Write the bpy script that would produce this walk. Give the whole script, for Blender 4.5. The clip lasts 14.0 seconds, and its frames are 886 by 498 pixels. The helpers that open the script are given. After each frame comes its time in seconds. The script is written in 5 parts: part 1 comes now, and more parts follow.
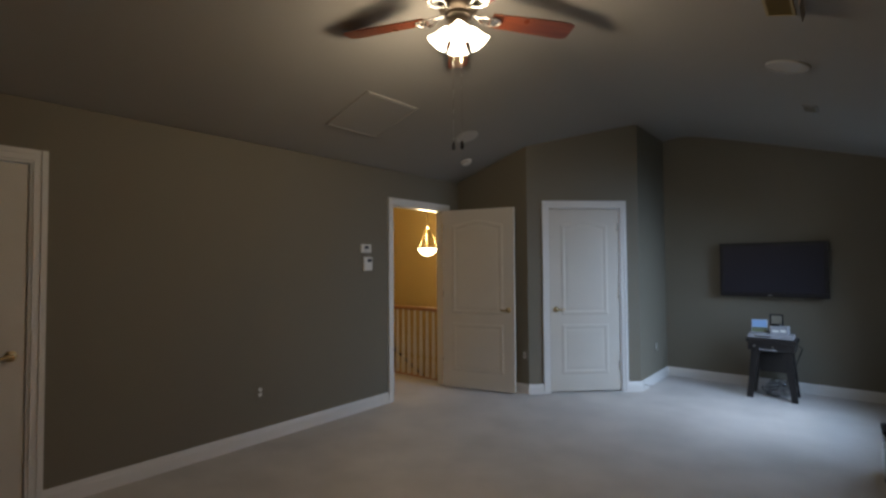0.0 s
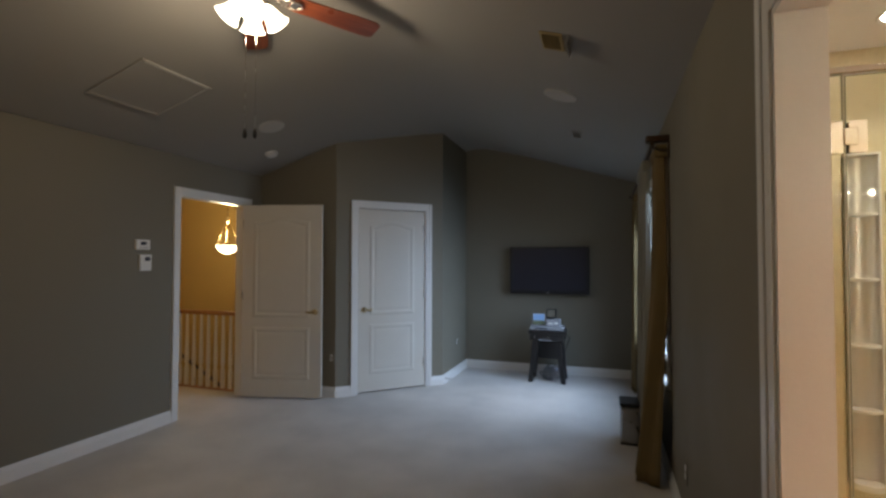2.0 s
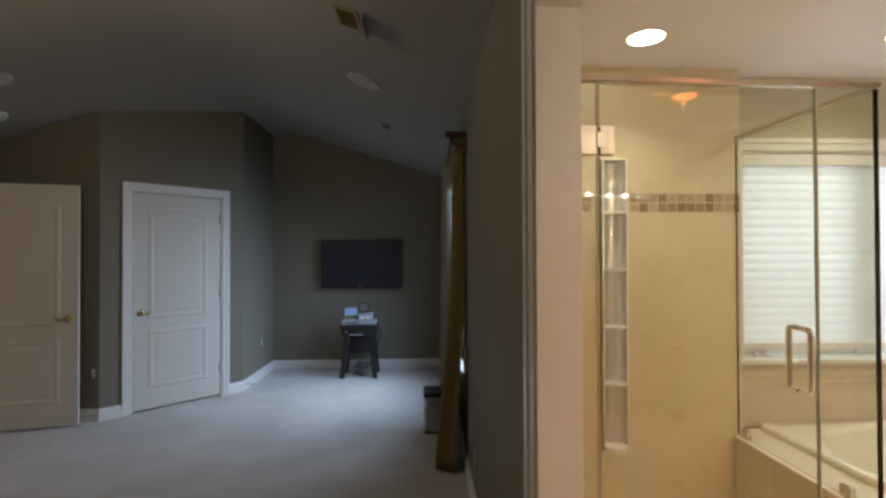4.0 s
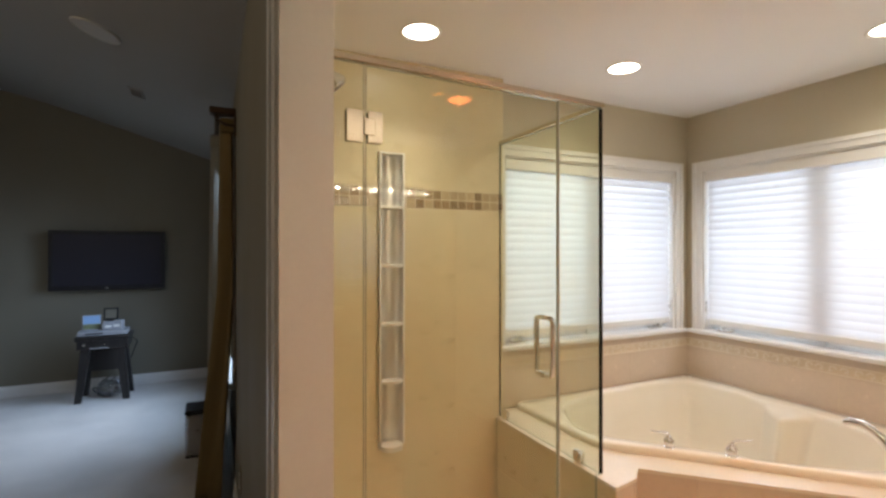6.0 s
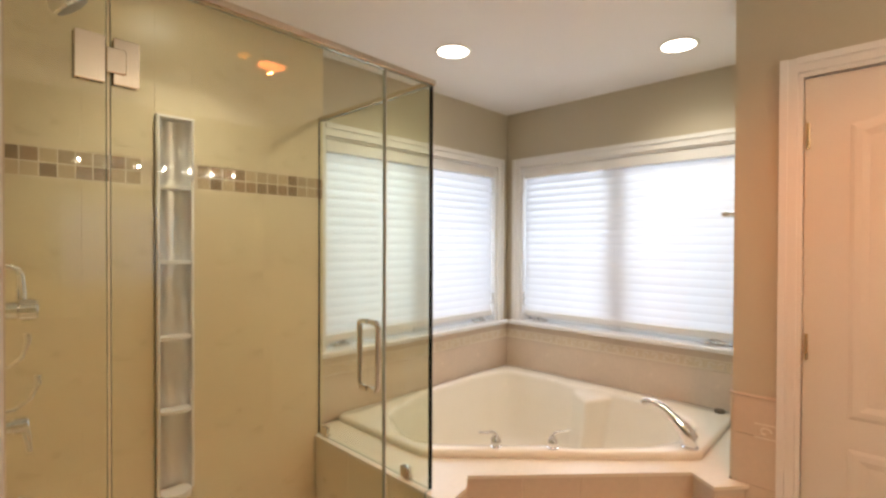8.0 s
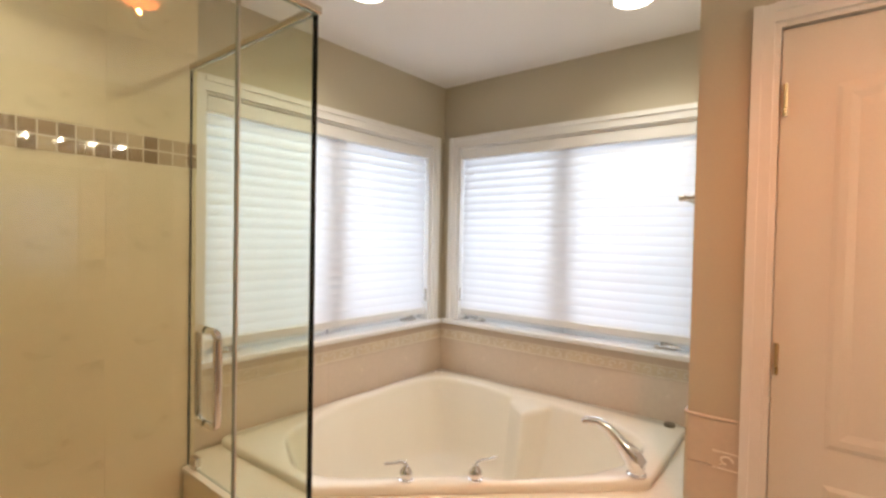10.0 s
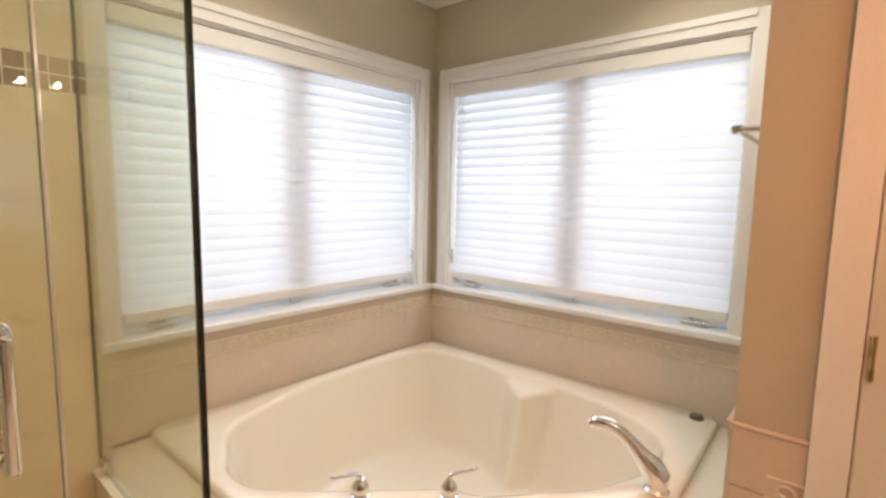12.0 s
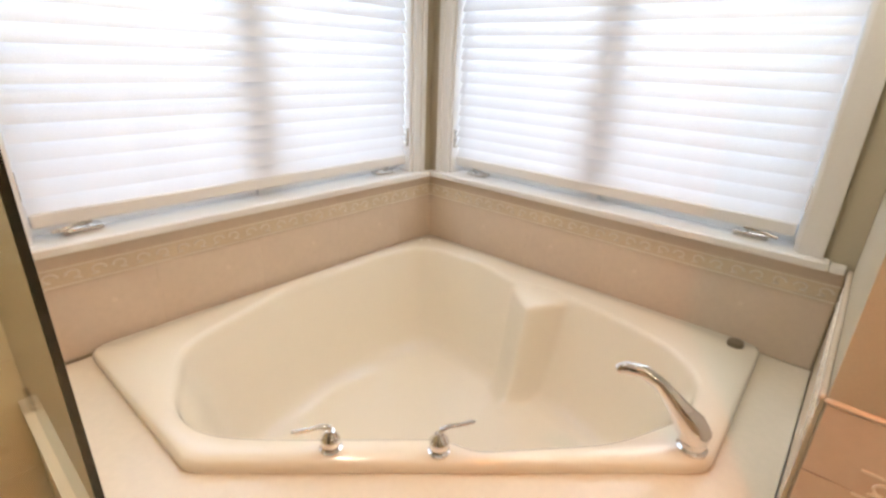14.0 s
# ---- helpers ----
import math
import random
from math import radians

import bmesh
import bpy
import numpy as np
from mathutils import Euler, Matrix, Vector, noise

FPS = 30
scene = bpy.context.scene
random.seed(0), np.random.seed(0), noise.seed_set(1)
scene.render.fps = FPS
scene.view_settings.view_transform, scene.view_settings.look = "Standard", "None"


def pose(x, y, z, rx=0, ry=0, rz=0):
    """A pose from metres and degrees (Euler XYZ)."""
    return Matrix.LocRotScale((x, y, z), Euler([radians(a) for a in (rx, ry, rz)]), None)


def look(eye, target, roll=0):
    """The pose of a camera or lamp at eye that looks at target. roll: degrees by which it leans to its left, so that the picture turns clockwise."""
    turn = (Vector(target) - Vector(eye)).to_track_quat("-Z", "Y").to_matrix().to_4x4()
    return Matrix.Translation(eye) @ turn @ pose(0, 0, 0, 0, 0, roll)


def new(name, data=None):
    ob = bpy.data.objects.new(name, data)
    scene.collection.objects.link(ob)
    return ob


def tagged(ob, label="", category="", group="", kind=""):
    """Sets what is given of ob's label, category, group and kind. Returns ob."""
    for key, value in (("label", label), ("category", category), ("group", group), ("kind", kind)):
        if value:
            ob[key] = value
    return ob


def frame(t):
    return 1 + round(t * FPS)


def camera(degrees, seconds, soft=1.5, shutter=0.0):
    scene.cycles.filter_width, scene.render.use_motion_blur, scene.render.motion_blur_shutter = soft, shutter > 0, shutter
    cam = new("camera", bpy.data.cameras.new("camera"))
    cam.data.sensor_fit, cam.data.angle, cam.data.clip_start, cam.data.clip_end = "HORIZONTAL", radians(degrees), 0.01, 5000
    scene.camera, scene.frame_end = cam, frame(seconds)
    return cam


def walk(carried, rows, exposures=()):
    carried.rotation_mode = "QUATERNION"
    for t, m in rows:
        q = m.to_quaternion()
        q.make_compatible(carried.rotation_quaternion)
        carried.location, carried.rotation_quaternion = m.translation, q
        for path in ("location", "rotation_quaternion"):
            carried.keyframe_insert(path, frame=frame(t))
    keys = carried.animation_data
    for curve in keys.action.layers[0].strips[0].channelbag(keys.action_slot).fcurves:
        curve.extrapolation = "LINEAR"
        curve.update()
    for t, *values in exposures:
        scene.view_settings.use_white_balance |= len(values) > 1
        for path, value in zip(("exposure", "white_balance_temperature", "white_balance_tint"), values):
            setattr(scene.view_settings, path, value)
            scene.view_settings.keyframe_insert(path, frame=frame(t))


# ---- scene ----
cam = camera(85.3, 14.0, soft=2.7)
PATH = [
    (0, (1.894, 1.944, 1.424), (0.606, 3.473, 1.486), -0.4),
    (0.5, (1.908, 1.977, 1.431), (0.763, 3.617, 1.486), -0.4),
    (1, (1.922, 2.006, 1.434), (0.922, 3.738, 1.494), -0.2),
    (1.5, (1.929, 2.036, 1.437), (1.107, 3.859, 1.496), 0.1),
    (2, (1.940, 2.070, 1.438), (1.297, 3.963, 1.493), 0.1),
    (2.5, (1.961, 2.119, 1.440), (1.485, 4.061, 1.485), 0.1),
    (3, (1.986, 2.178, 1.443), (1.683, 4.154, 1.472), 0.0),
    (5.5, (2.182, 2.362, 1.443), (2.844, 4.250, 1.440), -0.1),
    (6, (2.206, 2.401, 1.443), (3.068, 4.205, 1.446), 0.0),
    (6.5, (2.237, 2.453, 1.443), (3.282, 4.159, 1.443), 0.0),
    (7, (2.273, 2.506, 1.443), (3.487, 4.095, 1.433), 0.0),
    (7.5, (2.318, 2.566, 1.443), (3.652, 4.056, 1.427), 0.0),
    (8, (2.385, 2.623, 1.438), (3.822, 4.014, 1.418), 0.2),
    (8.5, (2.476, 2.667, 1.432), (3.982, 3.983, 1.414), 0.7),
    (9, (2.585, 2.706, 1.427), (4.138, 3.966, 1.403), 1.1),
    (11.5, (3.121, 2.865, 1.390), (4.643, 4.156, 1.259), 1.0),
    (12, (3.218, 2.926, 1.390), (4.729, 4.217, 1.166), 1.1),
    (12.5, (3.313, 2.985, 1.394), (4.812, 4.261, 1.046), 1.2),
    (13, (3.394, 3.039, 1.394), (4.861, 4.314, 0.923), 1.5),
    (13.5, (3.462, 3.095, 1.390), (4.892, 4.358, 0.789), 1.8),
    (14, (3.530, 3.160, 1.391), (4.939, 4.375, 0.656), 2.2),
]
walk(cam, [(t, look(eye, target, roll)) for t, eye, target, roll in PATH])

# ---- world and large lights ----
world = bpy.data.worlds.new("overcast_sky")
scene.world = world
world.use_nodes = True
wn = world.node_tree
sky = wn.nodes.new("ShaderNodeTexSky")
sky.sky_type, sky.sun_disc = "NISHITA", False
sky.sun_elevation, sky.sun_rotation = radians(38), radians(70)
wn.nodes["Background"].inputs[1].default_value = 0.08
wn.links.new(sky.outputs[0], wn.nodes["Background"].inputs[0])
sun_data = bpy.data.lights.new("sun", "SUN")
sun_data.energy, sun_data.angle, sun_data.color = 0.6, radians(20), (1, 0.97, 0.92)
sun = new("sun", sun_data)
sun.matrix_world = look((20, 3, 16), (3, 3, 0))


def area_light(name, place, target, sx, sy, watts, color, spread=180):
    data = bpy.data.lights.new(name, "AREA")
    data.shape, data.size, data.size_y = "RECTANGLE", sx, sy
    data.energy, data.color, data.spread = watts, color, radians(spread)
    ob = new(name, data)
    ob.matrix_world = look(place, target)
    return ob


def point_light(name, place, watts, color, radius=0.04):
    data = bpy.data.lights.new(name, "POINT")
    data.energy, data.color, data.shadow_soft_size = watts, color, radius
    ob = new(name, data)
    ob.location = place
    return ob


def spot_light(name, place, target, watts, color, angle=120, blend=0.8, radius=0.06):
    data = bpy.data.lights.new(name, "SPOT")
    data.energy, data.color, data.spot_size, data.spot_blend, data.shadow_soft_size = watts, color, radians(angle), blend, radius
    ob = new(name, data)
    ob.matrix_world = look(place, target)
    return ob


TUNGSTEN, HEAT, DAY, COOL = (1.0, 0.91, 0.77), (1.0, 0.285, 0.075), (0.74, 0.84, 1.0), (0.50, 0.69, 1.0)
# daylight in the window openings
area_light("window_light_bath_back", (4.39, 5.06, 1.46), (4.39, 4.0, 1.46), 1.40, 1.12, 26, DAY)
area_light("window_light_bath_side", (5.56, 3.94, 1.46), (4.5, 3.94, 1.46), 1.36, 1.12, 25, DAY)
area_light("window_light_bedroom", (2.62, 6.61, 1.38), (1.0, 6.61, 0.22), 2.1, 1.4, 52, COOL, 118)
# recessed lamps, heat lamp, vanity bulbs, fan and stairwell
for cx, cy, watts in ((3.0, 4.28, 15), (4.09, 4.21, 21), (4.76, 3.40, 20)):
    spot_light("can_light", (cx, cy, 2.345), (cx, cy, 0), watts, TUNGSTEN, 108 if cx < 3.5 else 150, 0.9, 0.012)
spot_light("heat_light", (3.67, 2.69, 2.33), (3.67, 2.73, 0), 46, HEAT, 150, 0.95, 0.010)
point_light("fan_light", (0.30, 3.98, 2.56), 13, (1.0, 0.77, 0.53), 0.05)
point_light("pendant_light", (-2.83, 7.2, 1.72), 50, (1.0, 0.74, 0.40), 0.10)
scene.view_settings.exposure = 0.0


# ---- materials ----
def material(name, color, rough=0.5, metal=0.0, vary=0.08, scale=6.0, fine=140.0, bump=0.05, coat=0.0, random_piece=0.0, sheen=0.0, spec=0.5, island=False):
    m = bpy.data.materials.new(name)
    m.use_nodes = True
    nt = m.node_tree
    b = nt.nodes["Principled BSDF"]
    b.inputs["Roughness"].default_value, b.inputs["Metallic"].default_value = rough, metal
    b.inputs["Coat Weight"].default_value, b.inputs["Sheen Weight"].default_value = coat, sheen
    b.inputs["Specular IOR Level"].default_value = spec
    tc = nt.nodes.new("ShaderNodeTexCoord")
    big, small = nt.nodes.new("ShaderNodeTexNoise"), nt.nodes.new("ShaderNodeTexNoise")
    big.inputs["Scale"].default_value, small.inputs["Scale"].default_value = scale, fine
    big.inputs["Detail"].default_value, small.inputs["Detail"].default_value = 4, 3
    for n in (big, small):
        nt.links.new(tc.outputs["Object"], n.inputs["Vector"])
    add = nt.nodes.new("ShaderNodeMath")
    add.operation = "ADD"
    nt.links.new(big.outputs["Fac"], add.inputs[0])
    nt.links.new(small.outputs["Fac"], add.inputs[1])
    last = add
    if random_piece:
        info = nt.nodes.new("ShaderNodeNewGeometry" if island else "ShaderNodeObjectInfo")
        mul = nt.nodes.new("ShaderNodeMath")
        mul.operation, mul.inputs[1].default_value, mul.inputs[2].default_value = "MULTIPLY_ADD", random_piece, -random_piece / 2
        nt.links.new(info.outputs["Random Per Island" if island else "Random"], mul.inputs[0])
        plus = nt.nodes.new("ShaderNodeMath")
        nt.links.new(add.outputs[0], plus.inputs[0])
        nt.links.new(mul.outputs[0], plus.inputs[1])
        last = plus
    rng = nt.nodes.new("ShaderNodeMapRange")
    rng.inputs["From Min"].default_value, rng.inputs["From Max"].default_value = 0.5, 1.5
    rng.inputs["To Min"].default_value, rng.inputs["To Max"].default_value = 1 - vary, 1 + vary
    rng.clamp = False
    nt.links.new(last.outputs[0], rng.inputs["Value"])
    mix = nt.nodes.new("ShaderNodeVectorMath")
    mix.operation = "SCALE"
    mix.inputs[0].default_value = color
    nt.links.new(rng.outputs[0], mix.inputs["Scale"])
    nt.links.new(mix.outputs[0], b.inputs["Base Color"])
    rr = nt.nodes.new("ShaderNodeMapRange")
    rr.inputs["From Min"].default_value, rr.inputs["From Max"].default_value = 0.3, 0.7
    rr.inputs["To Min"].default_value, rr.inputs["To Max"].default_value = rough * 0.85, min(1, rough * 1.15)
    nt.links.new(big.outputs["Fac"], rr.inputs["Value"])
    nt.links.new(rr.outputs[0], b.inputs["Roughness"])
    if bump:
        bp = nt.nodes.new("ShaderNodeBump")
        bp.inputs["Strength"].default_value, bp.inputs["Distance"].default_value = bump, 0.01
        nt.links.new(small.outputs["Fac"], bp.inputs["Height"])
        nt.links.new(bp.outputs[0], b.inputs["Normal"])
    return m


def wood(name, dark, light, axis=0, rough=0.35):
    m = material(name, dark, rough, bump=0.04)
    nt = m.node_tree
    b = nt.nodes["Principled BSDF"]
    tc, mp = nt.nodes.new("ShaderNodeTexCoord"), nt.nodes.new("ShaderNodeMapping")
    s = [38.0, 38.0, 38.0]
    s[axis] = 2.2
    mp.inputs["Scale"].default_value = s
    nz, ramp = nt.nodes.new("ShaderNodeTexNoise"), nt.nodes.new("ShaderNodeValToRGB")
    nz.inputs["Detail"].default_value, nz.inputs["Distortion"].default_value, nz.inputs["Scale"].default_value = 5, 0.6, 1.0
    ramp.color_ramp.elements[0].color, ramp.color_ramp.elements[1].color = (*dark, 1), (*light, 1)
    ramp.color_ramp.elements[0].position, ramp.color_ramp.elements[1].position = 0.3, 0.72
    nt.links.new(tc.outputs["Object"], mp.inputs[0])
    nt.links.new(mp.outputs[0], nz.inputs["Vector"])
    nt.links.new(nz.outputs["Fac"], ramp.inputs[0])
    nt.links.new(ramp.outputs[0], b.inputs["Base Color"])
    return m


def glowing(name, color, strength):
    m = bpy.data.materials.new(name)
    m.use_nodes = True
    nt = m.node_tree
    e = nt.nodes.new("ShaderNodeEmission")
    e.inputs[0].default_value, e.inputs[1].default_value = (*color, 1), strength
    nt.links.new(e.outputs[0], nt.nodes["Material Output"].inputs[0])
    return m


def clear_glass(name, tint, ior=1.5):
    m = bpy.data.materials.new(name)
    m.use_nodes = True
    nt = m.node_tree
    t, g = nt.nodes.new("ShaderNodeBsdfTransparent"), nt.nodes.new("ShaderNodeBsdfGlossy")
    lw, mx = nt.nodes.new("ShaderNodeLayerWeight"), nt.nodes.new("ShaderNodeMixShader")
    t.inputs[0].default_value, g.inputs["Roughness"].default_value = (*tint, 1), 0.0
    lw.inputs[0].default_value = 0.5
    f0 = ((ior - 1) / (ior + 1)) ** 2
    pw5, f = nt.nodes.new("ShaderNodeMath"), nt.nodes.new("ShaderNodeMath")
    pw5.operation, pw5.inputs[1].default_value = "POWER", 5.0
    f.operation, f.inputs[1].default_value, f.inputs[2].default_value = "MULTIPLY_ADD", 1 - f0, f0
    nt.links.new(lw.outputs["Facing"], pw5.inputs[0])
    nt.links.new(pw5.outputs[0], f.inputs[0])
    nt.links.new(f.outputs[0], mx.inputs[0])
    nt.links.new(t.outputs[0], mx.inputs[1])
    nt.links.new(g.outputs[0], mx.inputs[2])
    nt.links.new(mx.outputs[0], nt.nodes["Material Output"].inputs[0])
    return m


def thin_cloth(name, color, through_share, rough=0.9):
    """A sheet that lets part of the light pass."""
    m = material(name, color, rough, vary=0.06, scale=9, fine=260, bump=0.04)
    nt = m.node_tree
    tr, mx = nt.nodes.new("ShaderNodeBsdfTranslucent"), nt.nodes.new("ShaderNodeMixShader")
    tr.inputs[0].default_value, mx.inputs[0].default_value = (*color, 1), through_share
    nt.links.new(nt.nodes["Principled BSDF"].outputs[0], mx.inputs[1])
    nt.links.new(tr.outputs[0], mx.inputs[2])
    nt.links.new(mx.outputs[0], nt.nodes["Material Output"].inputs[0])
    return m


M_WALL = material("greige_wall_paint", (0.198, 0.178, 0.134), 0.75, vary=0.06, scale=1.6, fine=240, bump=0.12)
M_CEIL = material("taupe_ceiling_paint", (0.325, 0.31, 0.28), 0.9, vary=0.05, scale=1.3, fine=200, bump=0.15)
M_CARPET = material("cream_carpet", (0.59, 0.56, 0.52), 1.0, vary=0.30, scale=2.3, fine=300, bump=0.45, sheen=0.3)
M_TRIM = material("white_semigloss_trim", (0.76, 0.75, 0.72), 0.35, vary=0.03, scale=5, fine=90, bump=0.03)
M_DOOR = material("white_door_paint", (0.66, 0.625, 0.555), 0.42, vary=0.03, scale=4, fine=160, bump=0.06)
M_HALL = material("golden_hall_paint", (0.54, 0.385, 0.14), 0.8, vary=0.06, scale=1.5, fine=200, bump=0.1)
M_OAK = wood("golden_oak", (0.30, 0.13, 0.045), (0.46, 0.23, 0.09), 0)
M_BLADE = wood("cherry_blade", (0.10, 0.022, 0.009), (0.20, 0.050, 0.018), 0, 0.3)
M_BATHWALL = material("khaki_bath_paint", (0.51, 0.46, 0.345), 0.7, vary=0.05, scale=1.8, fine=220, bump=0.1)
M_BATHCEIL = material("white_bath_ceiling", (0.86, 0.85, 0.84), 0.85, vary=0.03, scale=1.5, fine=200, bump=0.1)
M_TILE = material("beige_shower_tile", (0.67, 0.58, 0.385), 0.30, vary=0.10, scale=4, fine=60, bump=0.02, random_piece=0.3)
M_TUBTILE = material("blush_wall_tile", (0.62, 0.52, 0.41), 0.25, vary=0.06, scale=5, fine=50, bump=0.02, random_piece=0.06)
M_BORDER = material("embossed_border_tile", (0.75, 0.69, 0.59), 0.3, vary=0.06, scale=12, fine=80, bump=0.05)
M_DECK = material("cream_deck_tile", (0.74, 0.68, 0.56), 0.22, vary=0.05, scale=3, fine=60, bump=0.02)
M_GROUT = material("pale_grout", (0.66, 0.57, 0.42), 0.9, vary=0.1, scale=12, fine=200, bump=0.2)
M_MOSAIC = material("brown_mosaic_tile", (0.28, 0.195, 0.11), 0.25, vary=0.14, scale=9, fine=90, bump=0.03, random_piece=1.6)
M_MOSAIC_PALE = material("cream_mosaic_tile", (0.47, 0.37, 0.235), 0.25, vary=0.10, scale=9, fine=90, bump=0.03, random_piece=1.4)
M_TUB = material("ivory_acrylic", (0.80, 0.76, 0.64), 0.14, vary=0.015, scale=2, fine=40, bump=0.0, coat=0.4)
M_CHROME = material("polished_chrome", (0.84, 0.84, 0.84), 0.035, 1.0, vary=0.03, scale=20, fine=200, bump=0.0)
M_NICKEL = material("brushed_nickel", (0.66, 0.63, 0.58), 0.26, 1.0, vary=0.05, scale=20, fine=400, bump=0.04)
M_HINGE = material("satin_nickel", (0.60, 0.55, 0.46), 0.16, 1.0, vary=0.05, scale=20, fine=300, bump=0.0)
M_BRASS = material("antique_brass", (0.58, 0.46, 0.27), 0.28, 1.0, vary=0.08, scale=20, fine=300, bump=0.03)
M_BRONZE = material("dark_bronze", (0.10, 0.075, 0.055), 0.35, 0.8, vary=0.1, scale=18, fine=200, bump=0.04)
M_STEEL = material("stainless_steel", (0.60, 0.60, 0.60), 0.3, 1.0, vary=0.05, scale=14, fine=300, bump=0.05)
M_SILVER = material("satin_silver_metal", (0.82, 0.82, 0.82), 0.42, 0.75, vary=0.05, scale=14, fine=300, bump=0.04)
M_NICHE = material("reflective_silver_metal", (0.78, 0.78, 0.78), 0.34, 0.85, vary=0.05, scale=14, fine=300, bump=0.02)
M_SPEAKER_LIT_TRIM = material("speaker_grille_and_lit_trim", (0.50, 0.485, 0.45), 0.7, vary=0.06, scale=20, fine=500, bump=0.2)
M_BLACK = material("black_plastic", (0.012, 0.012, 0.014), 0.4, vary=0.1, scale=10, fine=200, bump=0.05)
M_SCREEN = material("dark_screen_glass", (0.024, 0.024, 0.034), 0.42, vary=0.03, scale=2, fine=60, bump=0.0, spec=0.35)
M_GOLD = thin_cloth("gold_curtain", (0.185, 0.128, 0.052), 0.03)
M_SHEER = thin_cloth("pale_sheer", (0.25, 0.235, 0.19), 0.05)
M_SLAT = thin_cloth("white_blind_slat", (0.87, 0.87, 0.88), 0.42, 0.6)
M_PLASTIC = material("white_plastic", (0.74, 0.73, 0.69), 0.4, vary=0.03, scale=12, fine=150, bump=0.02)
M_GLASS = clear_glass("shower_glass", (0.953, 0.969, 0.928))
M_BAG = clear_glass("clear_plastic_film", (0.72, 0.72, 0.74), 2.2)
M_PANE = clear_glass("window_glass", (0.97, 0.98, 0.98))
M_PALEEDGE = material("pale_glass_edge", (0.34, 0.38, 0.31), 0.2, vary=0.1, scale=8, fine=60, bump=0.0)
M_SEAL = material("clear_vinyl_seal", (0.62, 0.62, 0.56), 0.18, 0.3, vary=0.06, scale=8, fine=60, bump=0.0, coat=0.3)
M_EDGE = material("green_glass_edge", (0.010, 0.016, 0.013), 0.12, vary=0.15, scale=8, fine=60, bump=0.0)
M_MIRROR = material("silver_mirror", (0.9, 0.9, 0.9), 0.0, 1.0, vary=0.0, bump=0.0)
M_BULB = glowing("lit_frosted_glass", (1.0, 0.88, 0.66), 9)
M_FILAMENT = glowing("lit_filament", (1.0, 0.87, 0.68), 500)
M_CAN = glowing("lit_recessed_lens", (1.0, 0.90, 0.74), 16)
M_HEAT = glowing("glowing_heat_lamp", (1.0, 0.22, 0.06), 20)
M_PEND = glowing("lit_alabaster_bowl", (1.0, 0.80, 0.48), 12)
M_PHOTO = glowing("lit_small_screen", (0.22, 0.42, 0.85), 0.55)
M_GREYPAPER = material("grey_paper", (0.32, 0.325, 0.34), 0.7, vary=0.1, scale=20, fine=200, bump=0.05)
M_VINYL = material("white_vinyl", (0.80, 0.80, 0.79), 0.35, vary=0.02, scale=8, fine=100, bump=0.01)
M_DARKWOOD = wood("black_stained_wood", (0.010, 0.009, 0.009), (0.026, 0.022, 0.020), 2, 0.4)
M_DARKROD = wood("walnut_stained_wood", (0.045, 0.022, 0.010), (0.085, 0.042, 0.018), 0, 0.4)
M_GRILLE = material("grey_grille", (0.30, 0.29, 0.27), 0.6, vary=0.1, scale=20, fine=200, bump=0.05)
M_CAP = material("aged_metal_cap", (0.20, 0.165, 0.115), 0.42, 0.2, vary=0.08, scale=20, fine=200, bump=0.03)
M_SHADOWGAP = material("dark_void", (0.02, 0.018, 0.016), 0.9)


# ---- building helpers ----
def finish(name, bm, mats, parent=None, label="", smooth=False, kind="", category="", group=""):
    bmesh.ops.recalc_face_normals(bm, faces=bm.faces)
    me = bpy.data.meshes.new(name)
    bm.to_mesh(me)
    bm.free()
    for m in (mats if isinstance(mats, (list, tuple)) else [mats]):
        me.materials.append(m)
    if smooth:
        me.polygons.foreach_set("use_smooth", [True] * len(me.polygons))
        if smooth != "all":
            me.set_sharp_from_angle(angle=radians(40))
    ob = new(name, me)
    if parent:
        ob.parent = parent
    return tagged(ob, label, category, group, kind)


def part(name, bm, mat, parent, label="", smooth=False):
    return finish(name, bm, mat, parent, label, smooth)


def thing(name, label, category, at=None, group="", kind=""):
    ob = new(name)
    ob.empty_display_size = 0.05
    if at is not None:
        ob.matrix_basis = at
    return tagged(ob, label, category, group, kind)


def B():
    return bmesh.new()


def add_box(bm, x0, y0, z0, x1, y1, z1, bevel=0.0, seg=2, m=None, mi=0):
    r = bmesh.ops.create_cube(bm, size=1.0)
    vs = r["verts"]
    bmesh.ops.scale(bm, vec=(abs(x1 - x0), abs(y1 - y0), abs(z1 - z0)), verts=vs)
    bmesh.ops.translate(bm, vec=((x0 + x1) / 2, (y0 + y1) / 2, (z0 + z1) / 2), verts=vs)
    faces = list({f for v in vs for f in v.link_faces})
    if bevel:
        es = list({e for v in vs for e in v.link_edges})
        r2 = bmesh.ops.bevel(bm, geom=es, offset=bevel, segments=seg, affect="EDGES", profile=0.5)
        vs = list({v for f in r2["faces"] for v in f.verts} | {v for v in vs if v.is_valid})
        faces = list({f for v in vs for f in v.link_faces})
    if mi:
        for f in faces:
            f.material_index = mi
    if m is not None:
        bmesh.ops.transform(bm, matrix=m, verts=vs)
    return vs


def box(*a, **k):
    bm = B()
    add_box(bm, *a, **k)
    return bm


